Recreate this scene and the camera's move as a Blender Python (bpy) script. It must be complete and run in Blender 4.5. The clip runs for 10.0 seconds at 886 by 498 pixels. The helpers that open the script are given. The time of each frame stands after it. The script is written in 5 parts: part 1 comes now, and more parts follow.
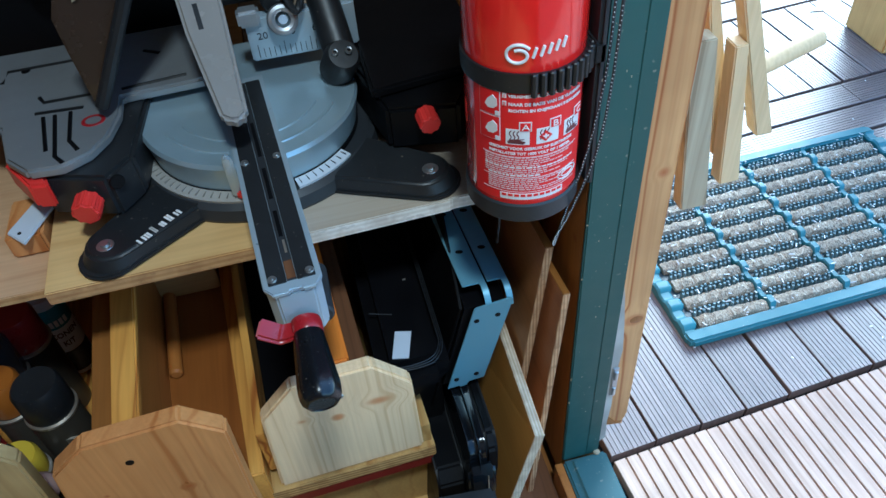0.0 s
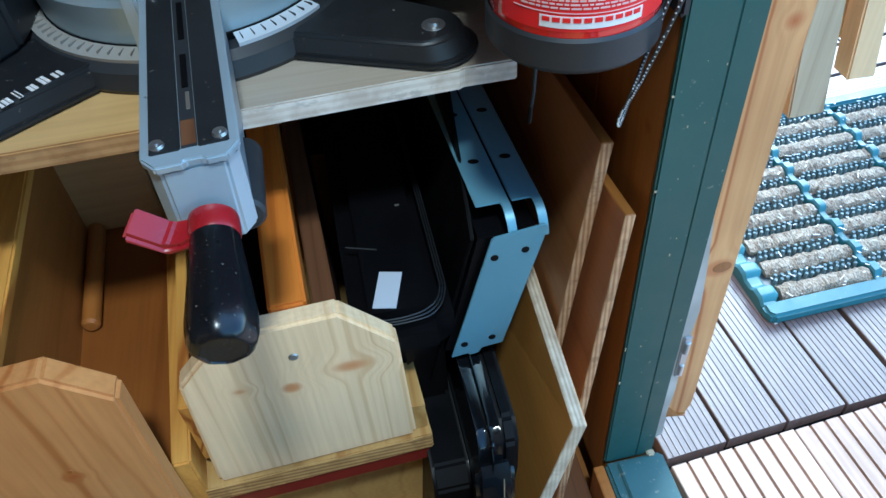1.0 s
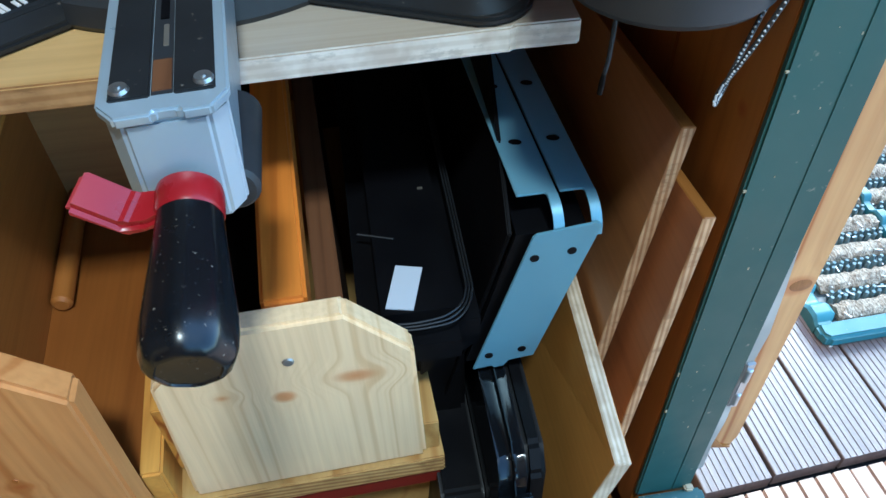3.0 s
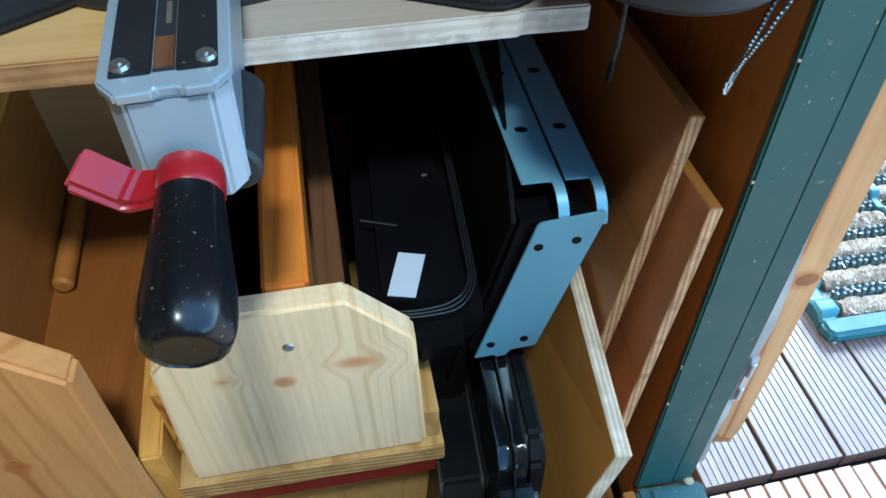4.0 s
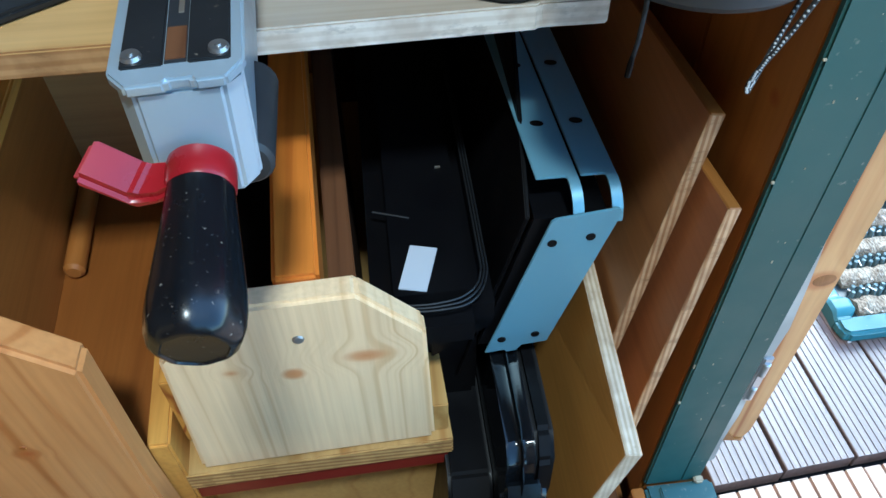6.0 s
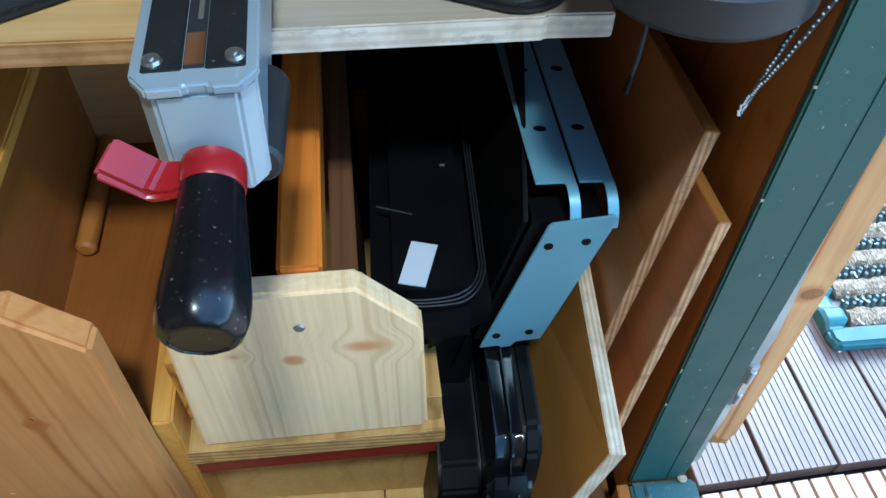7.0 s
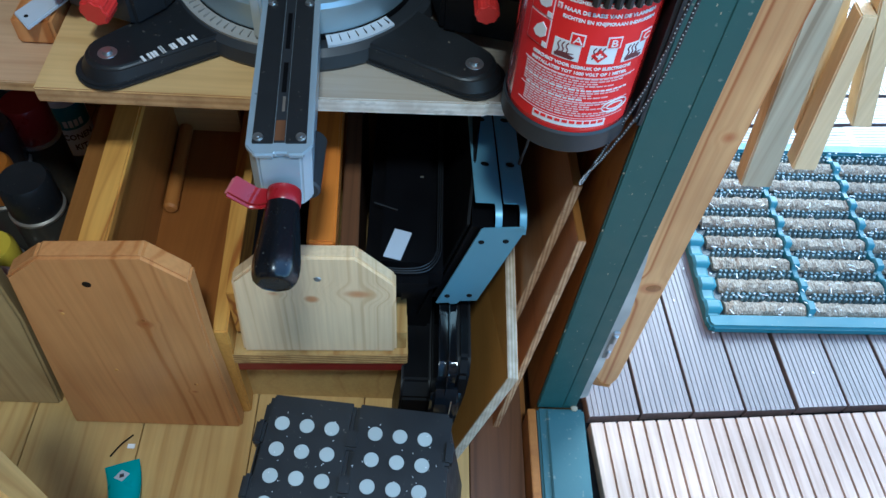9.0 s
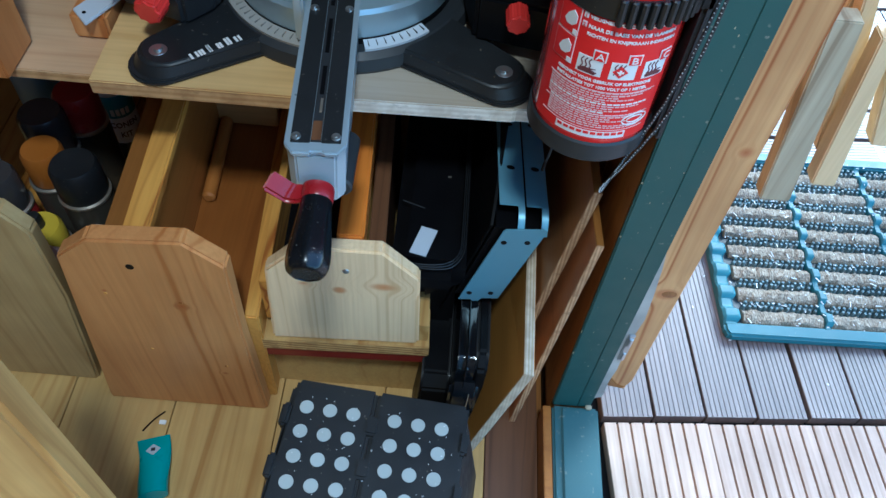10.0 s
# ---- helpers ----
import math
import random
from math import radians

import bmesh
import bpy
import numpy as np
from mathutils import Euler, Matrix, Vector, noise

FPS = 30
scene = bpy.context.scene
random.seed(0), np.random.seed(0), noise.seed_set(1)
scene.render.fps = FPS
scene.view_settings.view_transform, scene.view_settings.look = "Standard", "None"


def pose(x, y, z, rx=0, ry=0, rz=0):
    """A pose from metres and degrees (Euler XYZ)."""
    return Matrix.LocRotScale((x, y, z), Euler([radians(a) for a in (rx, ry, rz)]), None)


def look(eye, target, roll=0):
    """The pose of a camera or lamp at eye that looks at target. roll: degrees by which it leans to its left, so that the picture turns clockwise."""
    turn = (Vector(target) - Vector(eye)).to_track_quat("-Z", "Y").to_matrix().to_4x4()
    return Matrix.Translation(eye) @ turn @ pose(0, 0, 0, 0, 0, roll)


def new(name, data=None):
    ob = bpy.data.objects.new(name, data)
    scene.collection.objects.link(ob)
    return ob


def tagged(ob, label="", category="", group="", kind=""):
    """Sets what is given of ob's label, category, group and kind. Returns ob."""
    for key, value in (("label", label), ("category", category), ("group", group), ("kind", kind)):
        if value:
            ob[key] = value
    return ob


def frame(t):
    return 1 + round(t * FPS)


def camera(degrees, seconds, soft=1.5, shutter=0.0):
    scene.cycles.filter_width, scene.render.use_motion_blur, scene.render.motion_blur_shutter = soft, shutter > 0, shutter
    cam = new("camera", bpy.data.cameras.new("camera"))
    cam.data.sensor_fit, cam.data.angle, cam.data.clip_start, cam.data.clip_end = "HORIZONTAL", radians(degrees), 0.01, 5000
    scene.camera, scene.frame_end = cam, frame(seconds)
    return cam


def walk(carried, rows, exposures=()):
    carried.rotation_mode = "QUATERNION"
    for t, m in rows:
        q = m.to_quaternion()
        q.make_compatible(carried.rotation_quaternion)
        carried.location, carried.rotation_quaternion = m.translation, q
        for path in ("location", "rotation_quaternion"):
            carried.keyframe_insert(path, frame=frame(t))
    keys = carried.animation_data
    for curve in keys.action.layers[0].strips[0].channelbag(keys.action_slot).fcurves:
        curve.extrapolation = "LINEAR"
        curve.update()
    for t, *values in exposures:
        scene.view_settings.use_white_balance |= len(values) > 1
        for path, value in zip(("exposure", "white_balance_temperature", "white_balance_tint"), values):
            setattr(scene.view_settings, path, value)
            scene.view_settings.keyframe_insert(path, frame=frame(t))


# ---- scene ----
cam = camera(59.7, 10.0)
PATH = [
    (0, (-0.234, -0.487, 0.968), (0.027, 0.885, -0.463), -4.9),
    (0.5, (-0.205, -0.424, 0.835), (0.017, 0.951, -0.601), -2.2),
    (0.8, (-0.194, -0.374, 0.758), (-0.009, 0.986, -0.696), -4.5),
    (1, (-0.2, -0.359, 0.729), (-0.001, 1.018, -0.708), -4.8),
    (1.5, (-0.207, -0.316, 0.691), (-0.014, 1.062, -0.746), -3.8),
    (2, (-0.205, -0.298, 0.67), (-0.016, 1.079, -0.768), -2.3),
    (2.5, (-0.205, -0.291, 0.662), (-0.024, 1.079, -0.783), -2.1),
    (2.7, (-0.204, -0.288, 0.663), (-0.028, 1.076, -0.789), -2.1),
    (3.8, (-0.206, -0.283, 0.66), (-0.034, 1.055, -0.816), -1.1),
    (4, (-0.204, -0.284, 0.658), (-0.042, 1.055, -0.819), -1.2),
    (4.5, (-0.204, -0.282, 0.658), (-0.051, 1.051, -0.825), -1.2),
    (5, (-0.204, -0.283, 0.655), (-0.057, 1.042, -0.835), -1.3),
    (5.5, (-0.204, -0.28, 0.656), (-0.067, 1.039, -0.841), -1.4),
    (6.8, (-0.204, -0.275, 0.662), (-0.089, 1.024, -0.854), 0.1),
    (7, (-0.2, -0.282, 0.676), (-0.089, 1.007, -0.849), 1.0),
    (7.2, (-0.188, -0.31, 0.734), (-0.101, 0.975, -0.796), 2.3),
    (7.5, (-0.203, -0.335, 0.802), (-0.087, 0.924, -0.747), 5.7),
    (8, (-0.188, -0.394, 0.861), (-0.076, 0.838, -0.711), 5.9),
    (8.5, (-0.177, -0.415, 0.907), (-0.067, 0.8, -0.678), 6.3),
    (9, (-0.178, -0.439, 0.916), (-0.084, 0.761, -0.681), 6.1),
    (9.5, (-0.172, -0.446, 0.937), (-0.107, 0.746, -0.668), 6.1),
    (10, (-0.175, -0.457, 0.945), (-0.153, 0.731, -0.663), 5.8),
]
EXPOSURES = [(0, 1.55, 4680, -7), (0.5, 1.6, 4690, -7), (1.0, 1.8, 4740, -7), (2.0, 2.0, 4820, -7), (4.0, 2.05, 4850, -7), (6.8, 2.05, 4850, -7), (7.5, 1.8, 4780, -7), (8.5, 1.6, 4650, -7), (10, 1.5, 4620, -7)]
walk(cam, [(t, look(eye, target, roll)) for t, eye, target, roll in PATH], EXPOSURES)

# ---- light ----
world = bpy.data.worlds.new("sky")
scene.world = world
world.use_nodes = True
wn = world.node_tree.nodes
sky = wn.new("ShaderNodeTexSky")
sky.sky_type, sky.sun_disc = "NISHITA", False
sky.sun_elevation, sky.sun_rotation = radians(34), radians(40)
world.node_tree.links.new(sky.outputs[0], wn["Background"].inputs[0])
wn["Background"].inputs[1].default_value = 0.2
sun = new("sun", bpy.data.lights.new("sun", "SUN"))
sun.data.energy, sun.data.angle, sun.data.color = 1.45, radians(28), (1.0, 0.96, 0.9)
sun.matrix_world = look((1.2, 1.4, 1.25), (0, 0, 0))
# daylight in the roof window above
win = new("roof_window_light", bpy.data.lights.new("roof_window_light", "AREA"))
win.data.shape, win.data.size, win.data.size_y = "RECTANGLE", 0.2, 0.2
win.data.energy, win.data.color = 10.0, (1.0, 0.91, 0.80)
win.matrix_world = pose(-0.11, -0.77, 2.13)

# ---- materials ----
def nodes_of(name, rough=0.5, metal=0.0, colour=(0.5, 0.5, 0.5)):
    m = bpy.data.materials.new(name)
    m.use_nodes = True
    nt = m.node_tree
    b = nt.nodes["Principled BSDF"]
    b.inputs["Base Color"].default_value = (*colour, 1)
    b.inputs["Roughness"].default_value = rough
    b.inputs["Metallic"].default_value = metal
    return m, nt, b


def node(nt, kind, **inputs):
    n = nt.nodes.new(kind)
    for k, v in inputs.items():
        n.inputs[k.replace("_", " ")].default_value = v
    return n


def coords(nt, scale=(1, 1, 1), vary=True):
    tc = nt.nodes.new("ShaderNodeTexCoord")
    mp = node(nt, "ShaderNodeMapping", Scale=scale)
    if vary:
        info = nt.nodes.new("ShaderNodeObjectInfo")
        mul = nt.nodes.new("ShaderNodeVectorMath")
        mul.operation = "MULTIPLY_ADD"
        mul.inputs[1].default_value = (3.1, 5.3, 4.7)
        nt.links.new(info.outputs["Random"], mul.inputs[0])
        nt.links.new(tc.outputs["Object"], mul.inputs[2])
        nt.links.new(mul.outputs[0], mp.inputs[0])
    else:
        nt.links.new(tc.outputs["Object"], mp.inputs[0])
    return mp.outputs[0]


def ramp(nt, fac, stops):
    r = nt.nodes.new("ShaderNodeValToRGB")
    e = r.color_ramp.elements
    e[0].position, e[0].color = stops[0][0], (*stops[0][1], 1)
    e[1].position, e[1].color = stops[-1][0], (*stops[-1][1], 1)
    for p, c in stops[1:-1]:
        x = e.new(p)
        x.color = (*c, 1)
    nt.links.new(fac, r.inputs[0])
    return r.outputs[0]


def mixc(nt, fac, a, b, mode="MIX"):
    m = nt.nodes.new("ShaderNodeMix")
    m.data_type, m.blend_type = "RGBA", mode
    for s, v in ((m.inputs[0], fac), (m.inputs[6], a), (m.inputs[7], b)):
        if hasattr(v, "is_linked"):
            nt.links.new(v, s)
        else:
            s.default_value = v if isinstance(v, (int, float)) else (*v, 1)
    return m.outputs[2]


def bump(nt, b, height, strength=0.3, dist=0.001):
    n = node(nt, "ShaderNodeBump", Strength=strength, Distance=dist)
    nt.links.new(height, n.inputs["Height"])
    nt.links.new(n.outputs[0], b.inputs["Normal"])


def wood(name, light, dark, grain="z", band="X", freq=9.0, rough=0.5, dist=7.0, knots=True, contrast=1.0, stain=0.25, eyes=()):
    """Sawn wood: bands of growth rings drawn out along the grain, fine fibre, a few knots, soft stains."""
    contrast *= 1.5
    m, nt, b = nodes_of(name, rough)
    st = {"x": (0.13, 1, 1), "y": (1, 0.13, 1), "z": (1, 1, 0.13)}[grain]
    v = coords(nt, st)
    n0 = node(nt, "ShaderNodeTexNoise", Scale=13.0, Detail=2.0, Roughness=0.45)
    nt.links.new(v, n0.inputs[0])
    sep = nt.nodes.new("ShaderNodeSeparateXYZ")
    nt.links.new(v, sep.inputs[0])
    ph = node(nt, "ShaderNodeMath")
    ph.operation = "MULTIPLY"
    ph.inputs[1].default_value = 44.0 * freq
    nt.links.new(sep.outputs["XYZ".index(band)], ph.inputs[0])
    ph2 = node(nt, "ShaderNodeMath")
    ph2.operation = "MULTIPLY_ADD"
    ph2.inputs[1].default_value = dist * 5.0
    nt.links.new(n0.outputs[0], ph2.inputs[0])
    nt.links.new(ph.outputs[0], ph2.inputs[2])
    phase, core = ph2.outputs[0], None
    for ex, ey, ez, er, stretch in eyes:
        tc = nt.nodes.new("ShaderNodeTexCoord")
        mp = node(nt, "ShaderNodeMapping", Location=(-ex / stretch, -ey, -ez), Scale=(1 / stretch, 1, 1))
        nt.links.new(tc.outputs["Object"], mp.inputs[0])
        ln = nt.nodes.new("ShaderNodeVectorMath")
        ln.operation = "LENGTH"
        nt.links.new(mp.outputs[0], ln.inputs[0])
        far = node(nt, "ShaderNodeMapRange")
        far.interpolation_type = "SMOOTHERSTEP"
        far.inputs[1].default_value, far.inputs[2].default_value = 0.0, er * 5
        far.inputs[3].default_value, far.inputs[4].default_value = -44.0 * freq * stretch * 0.85, 0.0
        nt.links.new(ln.outputs["Value"], far.inputs[0])
        sx = nt.nodes.new("ShaderNodeSeparateXYZ")
        nt.links.new(mp.outputs[0], sx.inputs[0])
        ad = node(nt, "ShaderNodeMath")
        ad.operation = "MULTIPLY_ADD"
        nt.links.new(sx.outputs["XYZ".index(band)], ad.inputs[0])
        nt.links.new(far.outputs[0], ad.inputs[1])
        nt.links.new(phase, ad.inputs[2])
        phase = ad.outputs[0]
        near = ramp(nt, ln.outputs["Value"], [(er * 0.2, (0.9, 0.9, 0.9)), (er * 0.6, (0.6, 0.6, 0.6)), (er * 0.8, (1, 1, 1)), (er * 0.95, (0.6, 0.6, 0.6)), (er * 1.15, (0.15, 0.15, 0.15)), (er * 1.6, (0, 0, 0))])
        core = near if core is None else mixc(nt, 1.0, core, near, "LIGHTEN")
    sc = node(nt, "ShaderNodeMath")
    sc.operation = "MULTIPLY"
    sc.inputs[1].default_value = 0.19
    nt.links.new(phase, sc.inputs[0])
    sn = node(nt, "ShaderNodeTexNoise", Scale=1.0, Detail=1.5, Roughness=0.6)
    sn.noise_dimensions = "1D"
    nt.links.new(sc.outputs[0], sn.inputs["W"])
    md = node(nt, "ShaderNodeTexNoise", Scale=11.0, Detail=2.0)
    nt.links.new(v, md.inputs[0])
    w = node(nt, "ShaderNodeMapRange")
    w.inputs[1].default_value, w.inputs[2].default_value = 0.32, 0.72
    nt.links.new(sn.outputs[0], w.inputs[0])
    w2n = node(nt, "ShaderNodeMath")
    w2n.operation = "MULTIPLY"
    nt.links.new(w.outputs[0], w2n.inputs[0])
    fade = ramp(nt, md.outputs[0], [(0.3, (0.55, 0.55, 0.55)), (0.65, (1, 1, 1))])
    nt.links.new(fade, w2n.inputs[1])
    w = w2n
    mid = tuple((p + q) / 2 for p, q in zip(light, dark))
    c = ramp(nt, w.outputs[0], [(0.15, light), (0.5, tuple(l + (q - l) * 0.35 * contrast for l, q in zip(light, mid))), (1.0, tuple(l + (d - l) * contrast for l, d in zip(light, dark)))])
    fv = coords(nt, tuple(260 if s == 1 else 9 for s in st))
    f = node(nt, "ShaderNodeTexNoise", Scale=1.0, Detail=2.0)
    nt.links.new(fv, f.inputs[0])
    c = mixc(nt, 0.22, c, ramp(nt, f.outputs[0], [(0.3, (0.55, 0.5, 0.45)), (0.65, (1, 1, 1))]), "MULTIPLY")
    s = node(nt, "ShaderNodeTexNoise", Scale=7.0, Detail=3.0)
    nt.links.new(coords(nt), s.inputs[0])
    c = mixc(nt, stain, c, ramp(nt, s.outputs[0], [(0.35, (0.55, 0.48, 0.42)), (0.62, (1, 1, 1))]), "MULTIPLY")
    if knots:
        k = node(nt, "ShaderNodeTexVoronoi", Scale=6.5)
        nt.links.new(coords(nt, tuple(1 if q == 1 else 0.55 for q in st)), k.inputs[0])
        kf = ramp(nt, k.outputs["Distance"], [(0.035, (1, 1, 1)), (0.07, (0, 0, 0))])
        c = mixc(nt, kf, c, tuple(q * 0.55 for q in dark))
    if core is not None:
        c = mixc(nt, core, c, (dark[0] * 0.85, dark[1] * 0.55, dark[2] * 0.4))
    nt.links.new(c, b.inputs["Base Color"])
    bump(nt, b, f.outputs[0], 0.25, 0.0006)
    return m


def ply_edge(name, axis, light=(0.62, 0.47, 0.30), dark=(0.33, 0.2, 0.1), freq=95.0):
    m, nt, b = nodes_of(name, 0.7)
    st = [0.06, 0.06, 0.06]
    st["xyz".index(axis)] = 1
    w = node(nt, "ShaderNodeTexWave", Scale=freq, Distortion=0.8, Detail=2.0, Detail_Scale=6.0)
    w.bands_direction = axis.upper()
    nt.links.new(coords(nt, st, False), w.inputs[0])
    c = ramp(nt, w.outputs["Fac"], [(0.25, light), (0.8, dark)])
    n = node(nt, "ShaderNodeTexNoise", Scale=60.0, Detail=3.0)
    nt.links.new(coords(nt), n.inputs[0])
    c = mixc(nt, 0.5, c, ramp(nt, n.outputs[0], [(0.35, (0.5, 0.42, 0.35)), (0.6, (1, 1, 1))]), "MULTIPLY")
    wear = node(nt, "ShaderNodeTexNoise", Scale=38.0, Detail=5.0, Roughness=0.7)
    nt.links.new(coords(nt, (1, 1, 2.2)), wear.inputs[0])
    c = mixc(nt, ramp(nt, wear.outputs[0], [(0.56, (0, 0, 0)), (0.64, (0.6, 0.6, 0.6))]), c, tuple(q * 0.6 for q in dark))
    nt.links.new(c, b.inputs["Base Color"])
    bump(nt, b, n.outputs[0], 0.4, 0.001)
    return m


def plain(name, colour, rough=0.45, metal=0.0, grain=0.25, scale=40.0, dust=0.0, coat=0.0):
    """Paint, plastic or metal with uneven tone, fine relief and some dust."""
    m, nt, b = nodes_of(name, rough, metal, colour)
    n = node(nt, "ShaderNodeTexNoise", Scale=scale, Detail=4.0)
    nt.links.new(coords(nt), n.inputs[0])
    big = node(nt, "ShaderNodeTexNoise", Scale=scale / 7, Detail=2.0)
    nt.links.new(coords(nt), big.inputs[0])
    c = mixc(nt, grain, colour, ramp(nt, big.outputs[0], [(0.3, (0.5, 0.5, 0.5)), (0.7, (1.15, 1.15, 1.15))]), "MULTIPLY")
    if dust:
        d = node(nt, "ShaderNodeTexNoise", Scale=scale * 5, Detail=3.0)
        nt.links.new(coords(nt), d.inputs[0])
        c = mixc(nt, ramp(nt, d.outputs[0], [(0.71 - dust * 0.08, (0, 0, 0)), (0.8, (0.45, 0.45, 0.45))]), c, (0.5, 0.42, 0.33))
    nt.links.new(c, b.inputs["Base Color"])
    nt.links.new(ramp(nt, n.outputs[0], [(0.2, (rough * 0.8,) * 3), (0.8, (min(1, rough * 1.25),) * 3)]), b.inputs["Roughness"])
    b.inputs["Coat Weight"].default_value = coat
    bump(nt, b, n.outputs[0], 0.15, 0.0005)
    return m


# warm woods
PINE_Z = wood("pine_upright", (0.66, 0.37, 0.15), (0.42, 0.16, 0.04), "z", "X", 14, 0.5, 5.0, knots=False, contrast=0.95, stain=0.5, eyes=((0.085, 0.026, 0.243, 0.008, 1.3), (0.088, 0.026, 0.47, 0.004, 1.0)))
PINE_FRONT = wood("pale_knotty_pine", (0.88, 0.66, 0.39), (0.64, 0.40, 0.17), "z", "X", 21, 0.4, 3.0, contrast=0.55, stain=0.12, knots=False, eyes=((-0.276, 0.007, 0.224, 0.0045, 1.2), (-0.227, 0.007, 0.237, 0.006, 2.2), (-0.315, 0.007, 0.232, 0.003, 1.6)))
PINE_BROWN = wood("aged_pine", (0.60, 0.28, 0.09), (0.41, 0.14, 0.03), "z", "X", 9, 0.42, 5.0, stain=0.3, contrast=0.75, knots=False, eyes=((-0.447, -0.02, 0.205, 0.0028, 1.6), (-0.527, -0.02, 0.225, 0.0015, 1.0), (-0.425, -0.02, 0.05, 0.002, 1.3)))
PINE_CROSS = wood("yellow_pine_board", (0.56, 0.34, 0.12), (0.44, 0.24, 0.07), "x", "Z", 9, 0.5, 4.0, knots=False, contrast=0.6)
PINE_GOLD = wood("golden_pine", (0.69, 0.35, 0.065), (0.38, 0.135, 0.018), "y", "X", 9, 0.45, 11.0, knots=False)
PINE_ORANGE = wood("orange_pine", (0.68, 0.22, 0.026), (0.44, 0.11, 0.012), "y", "X", 9, 0.35, 3.0, knots=False, contrast=0.8)
GREY_SHELF = wood("greyed_shelf_board", (0.44, 0.37, 0.285), (0.38, 0.31, 0.23), "x", "Y", 5, 0.26, 5.0, knots=False, contrast=0.6)
TAN_Y = wood("tan_board", (0.40, 0.15, 0.026), (0.29, 0.095, 0.012), "y", "Z", 8, 0.45, 5.0, contrast=0.6)
PINE_SHELF = wood("shelf_pine", (0.68, 0.445, 0.18), (0.52, 0.3, 0.1), "x", "Y", 6, 0.35, 4.0, contrast=0.5, stain=0.35)
LOWER_SHELF = wood("reddish_shelf", (0.58, 0.37, 0.205), (0.46, 0.26, 0.13), "x", "Y", 5, 0.4, 4.0, knots=False, contrast=0.5)
PINE_FLOOR = wood("floor_pine", (0.562, 0.363, 0.12), (0.395, 0.209, 0.052), "y", "X", 8, 0.5, 6.0, contrast=0.7, stain=0.4)
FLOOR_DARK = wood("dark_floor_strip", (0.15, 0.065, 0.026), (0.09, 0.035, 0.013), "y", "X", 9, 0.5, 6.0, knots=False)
BROWN_Y = wood("brown_board", (0.274, 0.112, 0.021), (0.159, 0.058, 0.009), "y", "X", 9, 0.45, 6.0, knots=False)
# deeper than the board's own brown: holds the shadow inside the drawer
BOX_BROWN = wood("shaded_drawer_inside", (0.25, 0.083, 0.012), (0.165, 0.048, 0.006), "y", "X", 5, 0.42, 5.0, knots=False, contrast=0.5)
BROWN_Z = wood("stained_plank", (0.383, 0.143, 0.018), (0.275, 0.089, 0.008), "z", "Y", 8, 0.5, 4.0, contrast=0.55, knots=False, eyes=((-0.004, 0.026, 0.407, 0.005, 1.0), (-0.004, 0.028, 0.45, 0.003, 1.0), (-0.004, 0.013, 0.272, 0.003, 1.0)))
SHEET_FACE = wood("plywood_face", (0.58, 0.285, 0.06), (0.46, 0.21, 0.042), "y", "Z", 4, 0.4, 3.0, knots=False, contrast=0.5)
SHEET_RED = wood("reddish_plywood", (0.44, 0.17, 0.06), (0.34, 0.12, 0.038), "y", "Z", 4, 0.45, 3.0, knots=False, contrast=0.5)
KNOT = wood("knot_wood", (0.30, 0.125, 0.035), (0.14, 0.05, 0.015), "y", "X", 30, 0.5, 9.0, knots=False)
SHEET_BROWN = wood("brown_plywood", (0.42, 0.195, 0.068), (0.33, 0.14, 0.048), "y", "Z", 4, 0.42, 3.0, knots=False, contrast=0.5)
DULL_PINE = wood("dull_yellow_pine", (0.47, 0.34, 0.15), (0.34, 0.22, 0.08), "z", "X", 10, 0.5, 4.0, contrast=0.6, stain=0.45)
POST_WOOD = wood("rough_post_pine", (0.66, 0.40, 0.13), (0.45, 0.22, 0.05), "z", "X", 9, 0.55, 6.0, contrast=0.8, stain=0.4)
EDGE_X = ply_edge("plywood_edge_upright", "x", (0.62, 0.53, 0.40), (0.45, 0.35, 0.23), 85)
EDGE_PALE = ply_edge("pale_sawn_edge", "x", (0.68, 0.58, 0.43), (0.58, 0.47, 0.33), 85)
EDGE_ROUGH = ply_edge("rough_brown_edge", "x", (0.58, 0.37, 0.2), (0.36, 0.18, 0.075), 85)
EDGE_TAN = ply_edge("tan_sawn_edge", "z", (0.50, 0.30, 0.13), (0.40, 0.22, 0.085), 45)
EDGE_Z = ply_edge("whitewashed_edge", "z", (0.76, 0.71, 0.64), (0.66, 0.6, 0.52), 50)
EDGE_WARM = ply_edge("plywood_edge_warm", "z", (0.64, 0.42, 0.15), (0.38, 0.2, 0.06), 60)
PEG = wood("peg_wood", (0.70, 0.53, 0.30), (0.54, 0.37, 0.17), "z", "X", 10, 0.6, 3.0, knots=False, contrast=0.3, stain=0.12)
PACKING = wood("weathered_brown_strip", (0.36, 0.235, 0.15), (0.2, 0.11, 0.065), "z", "X", 16, 0.65, 5.0, knots=False, stain=0.6)
PEG_GREY = wood("weathered_peg_wood", (0.446, 0.387, 0.267), (0.310, 0.254, 0.165), "z", "X", 10, 0.7, 5.0, knots=False)
GREEN = plain("green_paint", (0.026, 0.08, 0.072), 0.48, 0, 0.35, 30, 0.25)
SILL_GREEN = plain("worn_green_paint", (0.05, 0.115, 0.125), 0.42, 0, 0.6, 30, 0.8)
RED = plain("red_enamel", (0.70, 0.012, 0.010), 0.16, 0, 0.1, 20, 0, 0.8)
